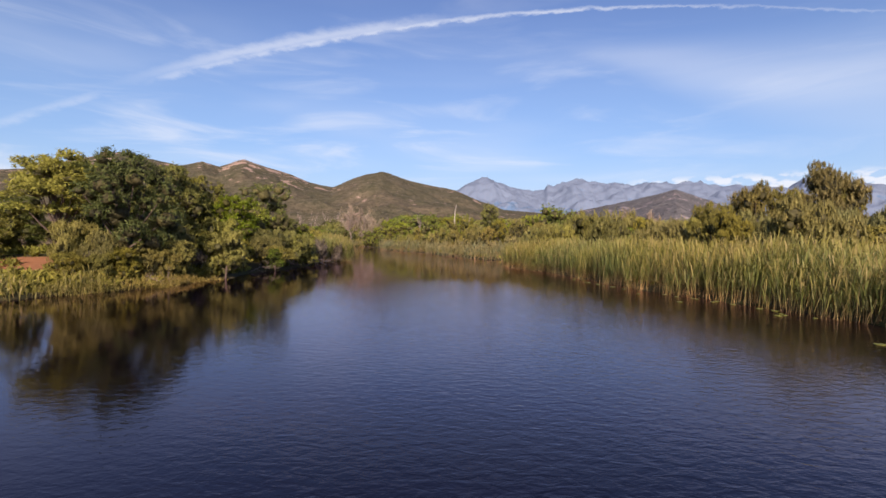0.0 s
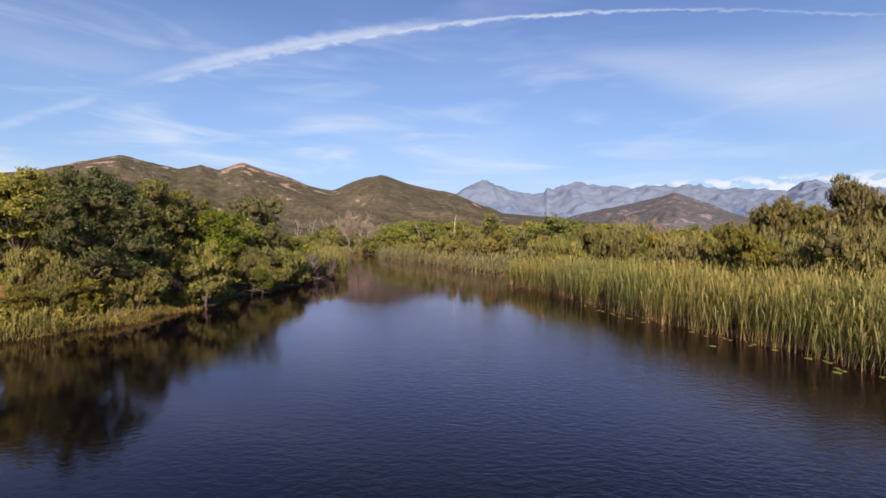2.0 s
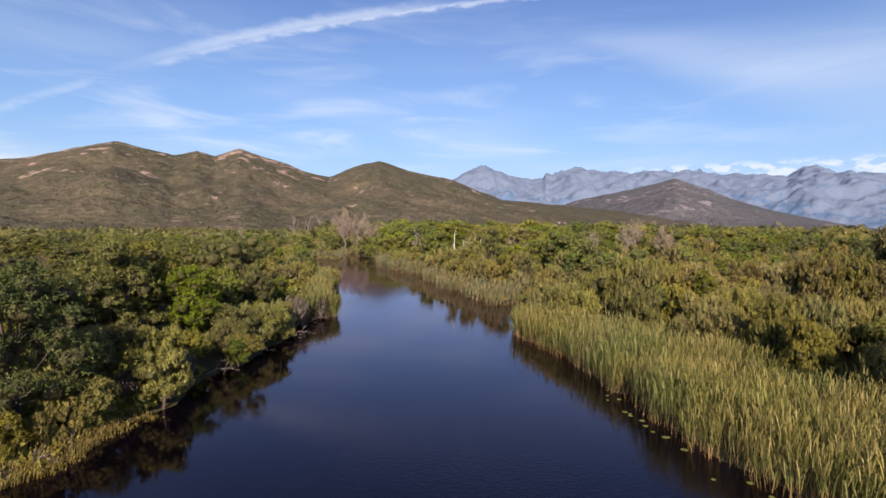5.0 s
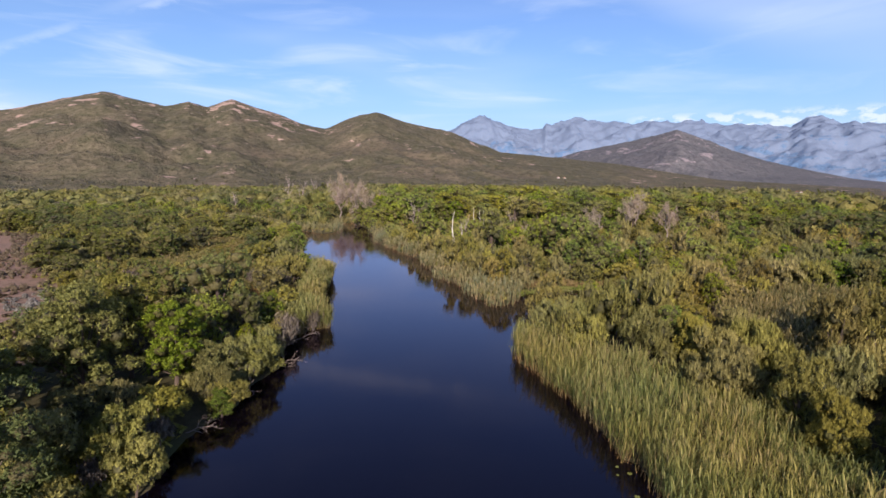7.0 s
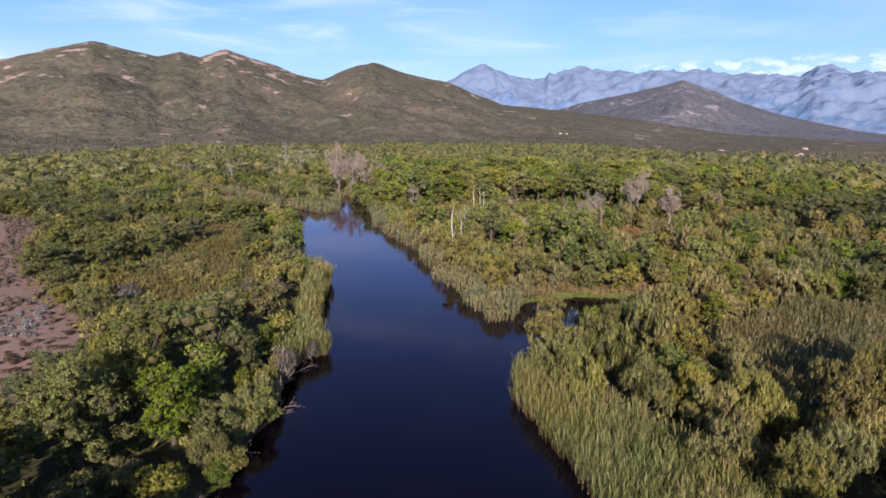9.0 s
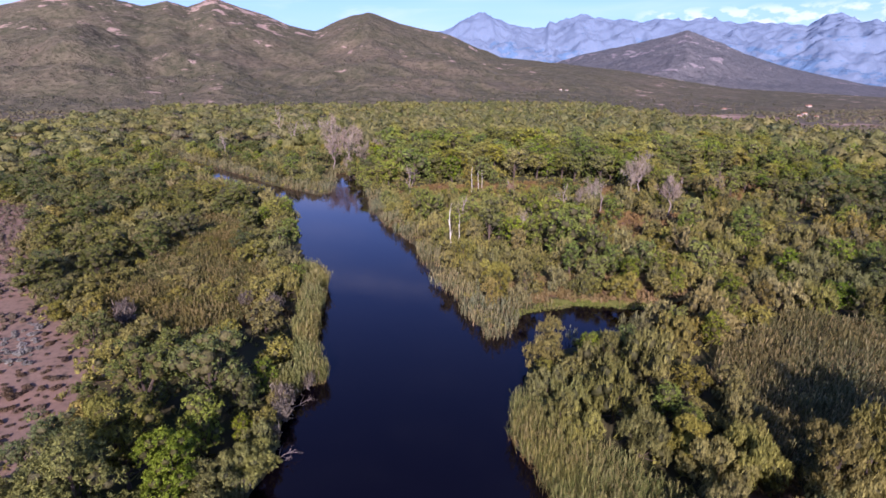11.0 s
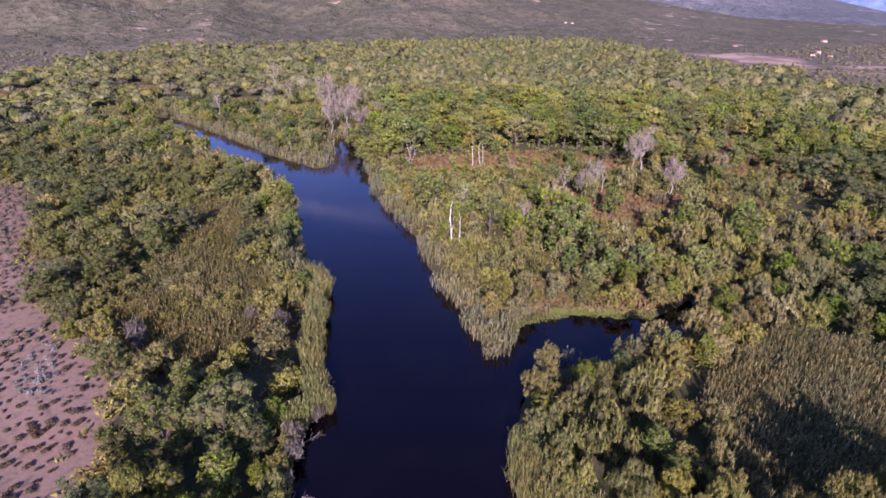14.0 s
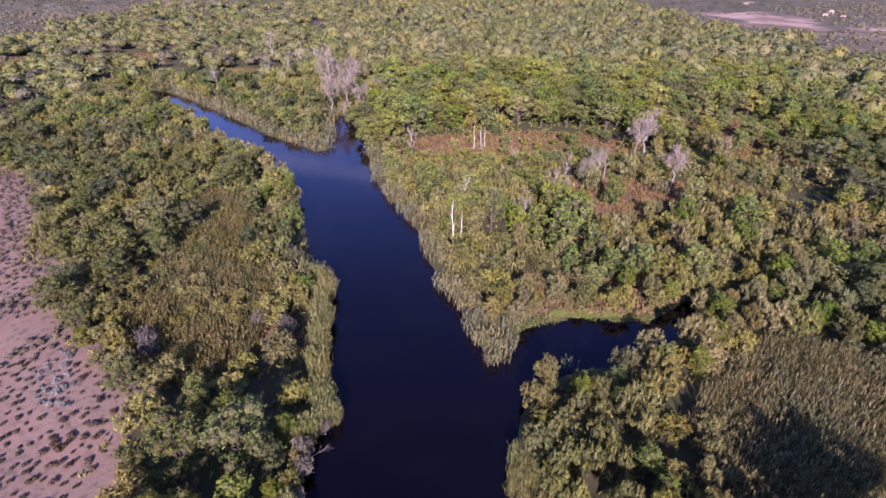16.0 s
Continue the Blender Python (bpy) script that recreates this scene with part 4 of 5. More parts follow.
def grow():
    put = np.zeros((9000, 3))
    n, kept, rest = 0, {k: 0 for k in KINDS}, {k: [] for k in KINDS}
    for i, (kind, x, y, h, w) in enumerate(LANDMARKS):
        plant(kind, x, y, h, i * 1.7, w, i % 3)
        put[n] = x, y, KINDS[kind][2] * h / KINDS[kind][0] * w
        kept[kind] += 1
        n += 1
    edge = np.array([b for b in LEFT_BANK if 52 < b[1] < 77])
    run = np.concatenate([[0], np.cumsum(np.hypot(*np.diff(edge, axis=0).T))])
    for i, t in enumerate(np.arange(1.0, run[-1], 3.3)):
        x, y = np.interp(t, run, edge[:, 0]) - 0.7 - 0.8 * rng.random(), np.interp(t, run, edge[:, 1])
        kind = ("shrub", "tamarisk", "shrub", "alder")[i % 4]
        h = rng.uniform(1.4, 3.6)
        plant(kind, x, y, h, i * 2.1, 1.15, i % 3)
        put[n] = x, y, 0.7
        kept[kind] += 1
        n += 1
    N = 34000
    cx, cy = rng.uniform(-150, 165, N), 14 + 276 * rng.random(N) ** 0.8
    d, ds = depth(cx, cy, RIVER), depth(cx, cy, SAND)
    bed = np.minimum(depth(cx, cy, BED_NEAR), depth(cx, cy, BED_BACK))
    bare = np.zeros(N)
    for s in BRACKEN:
        bare = np.maximum(bare, np.minimum(1, spot(cx, cy, *s) * 3.5) * 0.86)
    for s in GRASS + REDSOIL:
        bare = np.maximum(bare, spot(cx, cy, *s))
    bare = np.maximum(bare, np.minimum(1, 2 * spot(cx, cy, -26.5, 35, 4.5, 5.0, 40)))
    bare = np.maximum(bare, np.minimum(1, 2 * spot(cx, cy, -22.8, 49.3, 3.6, 4.4)))
    bare = np.maximum(bare, np.minimum(1, 2 * spot(cx, cy, -23.2, 80.5, 3.6, 5.0)))
    low = lowveg(cx, cy)
    strip = ((d < 4.2) & (cx < 0) & (cy > 76) & (cy < 112)) | ((d < 3.6) & (cx > -32) & (cy > 88) & (cy < 182) & (cx < 20)) | ((d < 5.5) & (cx < -32) & (cy > 182) & (cy > 145 - cx))
    ok = (d > 0.7) & (ds > 0.1) & (bed > 0.4) & ~strip & (np.abs(cx) < 0.98 * cy + 14) & (cy > np.where(cx < 0, 37, 34)) & ((bare * 1.1 < 0.5 + 0.28 * wobble(cx, cy, 0.31)) | (rng.random(N) < 0.035))
    ok &= ~((cx > 38) & (cx < 103) & (cy > 118) & (cy < 190) & (wobble(cx, cy, 0.14) > 0.4))
    ok &= ~((cx < -37.5) & (cy > 52) & (cy < 81))
    found = []
    for i in np.nonzero(ok)[0]:
        x, y = cx[i], cy[i]
        kind, h, w = choose(x, y, d[i], rng)
        if low[i] > 0.5:
            if rng.random() < 0.8:
                continue
            kind, h, w = "shrub", 1.5 + 1.2 * rng.random(), 1.3
        if kind in ("oak", "holm_oak", "pine") and d[i] < 3:
            continue
        r = KINDS[kind][2] * h / KINDS[kind][0] * w
        if (np.hypot(put[:n, 0] - x, put[:n, 1] - y) < (0.82 if x < 0 and y < 92 else 0.74 if y < 84 else 0.6) * (put[:n, 2] + r)).any():
            continue
        put[n] = x, y, r
        n += 1
        found.append((y + 0.35 * abs(x), kind, x, y, h, w * rng.uniform(0.9, 1.12), rng.uniform(0, 6.28), int(rng.integers(3))))
    for _, kind, x, y, h, w, spin, variant in sorted(found):
        if kept[kind] < 210:
            kept[kind] += 1
            plant(kind, x, y, h, spin, w, variant)
        else:
            rest[kind].append((x, y, h, w, spin))
    for kind, spots in rest.items():
        if spots:
            thicket(kind, spots)


grow()


# ---- dead and bleached trees ----
def bare_tree(name, label, mat, seed, h, spread, forks, twigs, lean=0.0):
    """A leafless tree: a crooked trunk with forking limbs."""
    rng = np.random.default_rng(seed)
    root = tagged(new(name), label, "dead tree", group="dead trees")
    trunk = Soup()
    pts = [np.array([0, 0, -0.3])]
    steps, crook = 6, 0.03 if twigs > 1 else 0.012
    for i in range(steps):
        pts.append(np.array([lean * h * (i + 1) / steps + rng.normal(0, crook * h), rng.normal(0, crook * h), h * (i + 1) / steps]))
    tr = (0.016 if twigs > 1 else 0.011) * h
    trunk.tube(pts, [tr * (1.25 - 1.0 * i / steps) for i in range(steps + 1)], 6)

    def limb(into, tips, p, d, length, r, level):
        q = p + d * length * 0.5 + rng.normal(0, 0.06, 3) * length
        e = q + (d + np.array([0, 0, 0.25])) * length * 0.5
        into.tube([p, q, e], [r, r * 0.7, r * 0.35], 4 if level < 2 else 3)
        tips.append(e)
        tips.append(q)
        if level < 2:
            for _ in range(twigs if level else twigs + 1):
                s = q if rng.random() < 0.5 else e
                nd = d + rng.normal(0, 0.55, 3) + np.array([0, 0, 0.2])
                limb(into, tips, s, nd / np.linalg.norm(nd), length * rng.uniform(0.45, 0.7), r * 0.5, level + 1)

    part("trunk", trunk.mesh("dead_trunk", mat, True), root)
    for k in range(forks):
        t = 0.35 + 0.6 * k / max(1, forks)
        i = t * steps
        p = pts[int(i)] * (1 - i % 1) + pts[min(steps, int(i) + 1)] * (i % 1)
        a = k * 2.4 + rng.uniform(-0.4, 0.4)
        d = np.array([math.cos(a) * spread, math.sin(a) * spread, 0.8])
        bough, tips = Soup(), []
        limb(bough, tips, p, d / np.linalg.norm(d), h * (0.32 if twigs > 1 else 0.16) * (1.15 - 0.6 * t), tr * 0.55, 0 if twigs > 1 else 2)
        ob = part("branch", bough.mesh("dead_branch", mat), root)
        if twigs > 2:
            spray = Soup()
            tips = np.repeat(np.array(tips), 3, 0)
            spray.leaves(tips + rng.normal(0, 0.28, tips.shape), rng.normal(0, 1, tips.shape), 0.19, rng, 3.6, 0.6)
            tagged(part("twig_spray", spray.mesh("twig_spray", LEAF["brush" if mat is DRIFT else "twigs"]), ob), "fine leafless twigs", kind="stuff")
    return root


def dead(key, x, y, s, spin, *args):
    stand(key, lambda: bare_tree(*args), x, y, s, spin)


SNAG_ARGS = ("dead_snag", "bleached white dead trunk with broken stubs", SNAG, 3, 10.4, 0.22, 3, 1, 0.03)
STUMP_ARGS = ("dead_snag", "short bleached white broken trunk", SNAG, 9, 8.4, 0.22, 2, 1, -0.02)
GREY_ARGS = ("dead_tree", "bare pinkish-grey dead tree with fine twigs", DEADWOOD, 21, 9.0, 0.8, 9, 3, 0.0)
GREY2_ARGS = ("dead_tree", "bare pinkish-grey dead tree with fine twigs", DEADWOOD, 33, 7.0, 0.7, 8, 3, 0.05)
POLE_ARGS = ("dead_tree", "slender grey leafless tree with few limbs", DEADWOOD, 41, 8.0, 0.4, 5, 2, 0.0)
dead("snag", 2.6, 125.4, 1.05, 0.4, *SNAG_ARGS)
for i, (x, y, s) in enumerate([(11, 187, 0.85), (13, 185.5, 0.75), (14.5, 188, 0.7)]):
    dead("snag", x, y, s, i * 1.1, *SNAG_ARGS)
dead("stump", 4.6, 125.8, 1.0, 1.4, *STUMP_ARGS)
for i, (x, y, s) in enumerate([(-35, 234, 1.5), (-29, 230, 1.35), (-41, 230, 1.25), (-24, 237, 1.4), (-46.5, 259, 1.7), (-38, 264, 1.75), (-33, 219, 0.7), (38.5, 156.5, 0.95), (41.5, 160, 0.9), (59.5, 180, 1.3), (63.5, 183, 1.2), (84, 176, 0.9), (61.5, 157, 1.0)]):
    dead("grey%d" % (i % 2), x, y, s, i * 1.9, *(GREY_ARGS if i % 2 == 0 else GREY2_ARGS))
for i, (x, y, s) in enumerate([(-62, 278, 1.85), (-57, 283, 1.8), (-68, 275, 1.75), (-53, 279, 1.75), (-96, 262, 1.2), (-8, 177.5, 1.2), (19, 134, 0.9), (34, 160, 0.9), (45, 162, 0.9), (21, 168, 0.9), (-90, 330, 2.0), (30, 154, 0.8), (6, 142, 1.0)]):
    dead("pole", x, y, s, i * 1.3, *POLE_ARGS)


BRUSH_ARGS = ("dead_bush", "bare grey-brown dead bush with tangled twigs", DRIFT, 63, 2.3, 1.3, 7, 3, 0.1)
for i, (x, y, s) in enumerate([(-22.4, 34.9, 0.5), (-19.6, 43.0, 0.6), (-18.7, 48.2, 0.75), (-18.2, 54.6, 0.7), (-17.2, 59.5, 0.7), (-16.7, 65.8, 0.9), (-16.6, 69.6, 1.0), (-17.0, 72.6, 1.0), (-15.4, 76.4, 0.8), (-45.5, 92, 1.2), (-44, 90, 1.0), (-30, 98, 1.0), (-24.6, 95.5, 1.1), (38, 52.5, 1.3), (33, 44, 1.2)]):
    dead("brush", x, y, s, i * 2.3, *BRUSH_ARGS)


# branches lying in the water's edge
def fallen(x, y, spin, size):
    ob = bare_tree("fallen_branch", "bleached dead branch lying at the water's edge", DRIFT, int(abs(spin) * 100) + 7, 2.4, 0.9, 6, 2, 0.2)
    ob["category"], ob["group"] = "branch", "fallen branches"
    ob.matrix_basis = Matrix.Translation((x, y, 0.12)) @ Matrix.Rotation(spin, 4, "Z") @ Matrix.Rotation(radians(66), 4, "Y") @ Matrix.Diagonal((size, size, size, 1))


for x, y, spin, size in [(-16.6, 63.5, 0.3, 1.3), (-17.6, 58.0, -0.5, 1.1), (-18.4, 50.6, 0.1, 1.0), (-19.6, 38.2, -0.9, 0.9), (-16.4, 72.2, 0.5, 1.1), (-20.6, 35.0, 0.2, 0.9)]:
    fallen(x, y, spin, size)


# ---- reeds ----
def reeds(name, label, pts, h, seed, blades=5, wide=1.0, mat=None, category="reeds", droop=0.18):
    """A stand of reeds: upright stalks with arching blades, as one object."""
    rng = np.random.default_rng(seed)
    n = len(pts)
    base = np.column_stack([pts, np.maximum(land(pts[:, 0], pts[:, 1]), -0.5) - 0.05])
    hh = h * rng.uniform(0.66, 1.16, n) * (0.92 + 0.15 * wobble(pts[:, 0], pts[:, 1], 0.5))
    lean = rng.normal(0, 0.13, (n, 2)) + np.array([0.09, 0.03]) + 0.13 * np.column_stack([wobble(pts[:, 0], pts[:, 1], 0.45), wobble(pts[:, 1], pts[:, 0], 0.37)])
    top = base + np.column_stack([lean * hh[:, None], hh])
    a = rng.uniform(0, 6.28, n)
    side = np.column_stack([np.cos(a), np.sin(a), 0 * a]) * 0.014 * wide
    V = [np.stack([base - side, base + side, top + side * 0.4, top - side * 0.4], 1).reshape(-1, 3)]
    F = np.arange(4 * n).reshape(n, 4).tolist()
    rise = [np.tile([0.0, 0.0, 1.0, 1.0], n)]
    k = 4 * n
    for b in range(blades):
        t = np.clip(0.25 + 0.75 * (b + rng.uniform(0, 1, n)) / blades, 0, 0.98)
        p = base + (top - base) * t[:, None]
        a = rng.uniform(0, 6.28, n)
        out = np.column_stack([np.cos(a), np.sin(a), 0 * a])
        w = np.column_stack([-np.sin(a), np.cos(a), 0 * a]) * (0.024 * wide * rng.uniform(0.7, 1.3, n))[:, None]
        L = (0.36 * h * rng.uniform(0.6, 1.3, n) * (1.15 - 0.5 * t))[:, None]
        up = np.array([0, 0, 1.0])
        q = p + out * L * 0.22 + up * L * 0.66
        e = p + out * L * 0.55 + up * L * (1.1 - droop * rng.uniform(0, 3, n))[:, None]
        V.append(np.stack([p - w * 0.5, p + w * 0.5, q + w, q - w, e], 1).reshape(-1, 3))
        j = k + 5 * np.arange(n)
        F += np.stack([j, j + 1, j + 2, j + 3], 1).tolist() + np.stack([j + 3, j + 2, j + 4], 1).tolist()
        rise.append(np.repeat(t, 5) + np.tile([0, 0, 0.08, 0.08, 0.12], n))
        k += 5 * n
    me = mesh_of(name, np.concatenate(V), F, mat or REED)
    me.attributes.new("rise", "FLOAT", "POINT").data.foreach_set("value", np.concatenate(rise).astype(np.float32))
    return tagged(new(name, me), label, category, kind="stuff")


def scatter(box, count, keep, seed):
    rng = np.random.default_rng(seed)
    p = np.column_stack([rng.uniform(box[0], box[1], count), rng.uniform(box[2], box[3], count)])
    return p[keep(p[:, 0], p[:, 1])]


front = scatter((7, 38, 6, 76), 38000, lambda x, y: (depth(x, y, BED_NEAR) < 0.3 + 0.3 * wobble(x, y, 0.9)) & (depth(x, y, RIVER) > -1.0), 1)
edge_d = depth(front[:, 0], front[:, 1], RIVER)
front = front[(edge_d < 2.5) | (np.random.default_rng(5).random(len(front)) < 0.75)]
reeds("reed_bed", "tall green and straw-coloured reed bed at the water's edge", front, 2.75, 2)
reeds("reed_bed", "tall grey-green reed bed behind the tamarisks", scatter((32, 72, 54, 98), 10000, lambda x, y: depth(x, y, BED_BACK) < 0, 3), 2.6, 3, 4, 2.0, RUSH)
reeds("reed_fringe", "narrow fringe of pale green reeds along the bank", scatter((-26, -13, 74, 114), 12000, lambda x, y: (np.abs(depth(x, y, RIVER) - 1.0) < 1.45 + 0.6 * wobble(x, y, 0.8)), 4), 3.0, 4, 5, 1.8, REED_OLIVE, droop=0.3)
reeds("reed_fringe", "pale reeds crowding the point between river and inlet", scatter((-34, 21, 88, 184), 16000, lambda x, y: (np.abs(depth(x, y, RIVER) - 1.6) < 2.4 + 1.0 * wobble(x, y, 0.35)) & (x > -24 - (y - 150) * 0.3) & (x + y < 119 + (y > 104) * 200) & (np.sin(y * 0.42 + 0.8 * np.sin(y * 0.13)) + 0.25 * wobble(x, y, 0.6) > -0.45 - (y < 100)), 6), 2.7, 5, 4, 2.4, REED_PALE)
reeds("reed_fringe", "pale green reeds along the far bend", scatter((-160, -33, 184, 300), 16000, lambda x, y: (np.abs(depth(x, y, RIVER) - 2.6) < 3.6 + 1.4 * wobble(x, y, 0.2)) & (y > 145 - x) & (y < 172 - 1.16 * x + 30), 7), 2.5, 6, 3, 4.0, REED_PALE)
reeds("reed_fringe", "small reed clumps on the near bank of the bend", scatter((-110, -60, 180, 240), 3000, lambda x, y: (np.abs(depth(x, y, RIVER) - 0.6) < 1.5) & (y < 150 - x - 18), 8), 2.2, 7, 3, 3.5)

reeds("rush_thicket", "low olive rushes and scrub on flat ground", scatter((-64, -26, 78, 158), 24000, lambda x, y: (lowveg(x, y) > 0.45 + 0.12 * wobble(x, y, 0.4)) & (depth(x, y, RIVER) > 4), 20), 1.9, 21, 3, 2.5, LOW_SCRUB, "rushes")

# low herbs and grass on the shores
reeds("shore_grass", "yellow-green grass at the water's edge", scatter((-30, -16, 24, 42), 22000, lambda x, y: (np.abs(depth(x, y, RIVER) - 0.1) < 0.8 + 0.55 * wobble(x, y, 0.7)) & (x < -10) & (wobble(x, y, 0.33) > -0.55), 9), 0.5, 8, 4, 0.8, SWARD, "grass", 0.3)
reeds("shore_grass", "bright green herbs bordering the inlet", scatter((12, 37, 96, 105), 4500, lambda x, y: (np.abs(depth(x, y, RIVER) - 0.5) < 0.9 + 0.7 * wobble(x, y, 0.8)) & (y > 96), 10), 0.42, 9, 3, 3.0, HERB, "grass")
reeds("rush_clump", "clumps of yellow-green rushes in shallow water", scatter((-27, -19, 25, 34), 700, lambda x, y: (depth(x, y, RIVER) < 0.8) & (depth(x, y, RIVER) > -0.9) & (wobble(x, y, 1.1) > 0.1), 12), 1.3, 10, 4, 1.3, SWARD, "rushes")


# ---- undergrowth ----
def tufts(name, label, box, count, keep, size, seed, mat, category):
    rng = np.random.default_rng(seed)
    p = scatter(box, count, keep, seed)
    s = Soup()
    z = land(p[:, 0], p[:, 1])
    for _ in range(6):
        q = np.column_stack([p + rng.normal(0, size * 0.5, p.shape), z + size * rng.uniform(0.1, 0.7, len(p))])
        s.leaves(q, rng.normal(0, 0.5, q.shape) + np.array([0, 0, 0.5]), size, rng, 1.4, 0.3)
    return tagged(new(name, s.mesh(name, mat)), label, category, kind="stuff")


def in_bracken(x, y):
    v = np.zeros_like(x)
    for s in BRACKEN:
        v = np.maximum(v, spot(x, y, *s))
    return v > 0.35


tufts("undergrowth", "low olive scrub between the trees", (-150, 160, 30, 290), 17000, lambda x, y: (depth(x, y, RIVER) > 1.0) & ((y > 50) | (x > 0)) & (depth(x, y, SAND) > -1.8) & (~in_bracken(x, y) | (wobble(x, y, 1.7) > 0.25)) & (np.abs(x) < 0.98 * y + 10), 0.55, 14, LEAF["shrub"], "scrub")
tufts("bracken", "russet dying bracken on open ground", (-250, 115, 55, 350), 90000, lambda x, y: in_bracken(x, y) & (depth(x, y, RIVER) > 1.0), 0.6, 15, LEAF["bracken"], "bracken")


tufts("bracken", "russet bracken behind the inlet", (12, 47, 98, 114), 1500, lambda x, y: (depth(x, y, RIVER) > 1.4) & (y > 98 - 0.1 * x) & (wobble(x, y, 0.8) > -0.5), 0.6, 19, LEAF["bracken"], "bracken")
tufts("undergrowth", "low olive scrub on the sloping river bank", (-36, -18, 26, 50), 2600, lambda x, y: (depth(x, y, RIVER) > 0.6) & ((spot(x, y, -27.5, 36.8, 4.4, 4.2) < 0.4) | (wobble(x, y, 1.9) > 0.6)), 0.42, 16, LEAF["shrub"], "scrub")
reeds("shore_grass", "long yellow-green grass on the sloping bank", scatter((-34, -18, 25, 40), 5200, lambda x, y: (depth(x, y, RIVER) > 0.5) & (depth(x, y, RIVER) < 3.2) & (wobble(x, y, 0.6) > -0.35), 17), 0.6, 18, 3, 1.0, SWARD, "grass", 0.3)


# ---- cushion bushes on the sand ----
def cushion(mat_key, label, seed):
    rng = np.random.default_rng(seed)
    s = Soup()
    for _ in range(3):
        c = np.append(rng.uniform(-0.42, 0.42, 2), 0.2)
        v, f = ball(c, 0.36, 0.62, rng)
        s.add(v, f)
        d = rng.normal(0, 1, (34, 3))
        d /= np.linalg.norm(d, axis=1, keepdims=True)
        d[:, 2] = np.abs(d[:, 2]) * 0.7
        s.cards(c + d * 0.42, d, 0.2, rng, 1.3, 0.0, 0.3)
    return tagged(new("cushion_bush", s.mesh("cushion_bush", LEAF[mat_key])), label, "bush", group="cushion bushes on the sand")


def dot_sand():
    rng = np.random.default_rng(77)
    p = scatter((-125, -41, 54, 168), 10000, lambda x, y: (depth(x, y, SAND) < -0.5) & (wobble(x, y, 0.13) > -0.75) & (-x < 0.98 * y + 4), 78)
    keep = []
    for q in p:
        if not keep or (np.hypot(*(np.array(keep) - q).T) > (0.8 if math.hypot(q[0] + 56 + 0.6 * (q[1] - 85.5), (q[1] - 85.5) * 0.45) < 3.2 else 1.05)).all():
            keep.append(q)
    p = np.array(keep)
    p = p[np.argsort(np.hypot(p[:, 0] + 44, p[:, 1] - 66))]
    for i, (x, y) in enumerate(p[:290]):
        pale = math.hypot(x + 56 + 0.6 * (y - 85.5), (y - 85.5) * 0.45) < 3.2
        key = "pale" if pale else "cushion"
        stand((key, i % 3), lambda: cushion(key, "silvery dry bush on pale sand" if pale else "low dark cushion bush on pale sand", 90 + i), x, y, rng.uniform(0.35, 0.85) * (1.25 if pale else 1), rng.uniform(0, 6.28), rng.uniform(0.9, 1.3))
    s = Soup()
    for x, y in p[290:2600]:
        r = rng.uniform(0.2, 0.6)
        c = np.array([x, y, height(x, y) + r * 0.45])
        v, f = ball(c, r, 0.75, rng)
        s.add(v, f)
        d = rng.normal(0, 1, (8, 3))
        d /= np.linalg.norm(d, axis=1, keepdims=True)
        d[:, 2] = np.abs(d[:, 2])
        s.cards(c + d * r * 1.1, d, 0.3, rng)
    tagged(new("sand_scrub", s.mesh("sand_scrub", LEAF["cushion"])), "low dark cushion bushes dotted over pale sand", "scrub", kind="stuff")


dot_sand()


# ---- lily pads ----
def lily_pad():
    s = Soup()
    ring = [(math.cos(t) * (1 + 0.05 * math.sin(3 * t)), math.sin(t)) for t in np.linspace(0.25, 2 * math.pi - 0.25, 14)]
    v = [(0.0, 0.0, 0.012)] + [(x, y, 0.016) for x, y in ring] + [(x * 0.96, y * 0.96, -0.004) for x, y in ring]
    f = [(0, i, i + 1) for i in range(1, 14)] + [(i, i + 14, i + 15, i + 1) for i in range(1, 14)]
    me = mesh_of("lily_pad", v, f, PADS)
    return tagged(new("lily_pad", me), "flat yellow-green lily pad floating on the river", "lily pad", group="floating lily pads")


def float_pads():
    rng = np.random.default_rng(5)
    first = None
    p = scatter((11, 19, 18, 48), 900, lambda x, y: (depth(x, y, RIVER) < -0.5) & (depth(x, y, RIVER) > -4.0), 6)
    p = p[rng.random(len(p)) < np.exp((depth(p[:, 0], p[:, 1], RIVER) + 0.5) / 0.9)][:30]
    for x, y in p:
        s = rng.uniform(0.09, 0.19)
        m = Matrix.Translation((x, y, 0.004)) @ Matrix.Rotation(rng.uniform(0, 6.28), 4, "Z")
        if first is None:
            first = lily_pad()
            first.matrix_basis = m @ Matrix.Diagonal((s, s, 1, 1))
        else:
            copy_thing(first, m @ Matrix.Diagonal((s / first.scale.x, s / first.scale.y, 1, 1)))


float_pads()


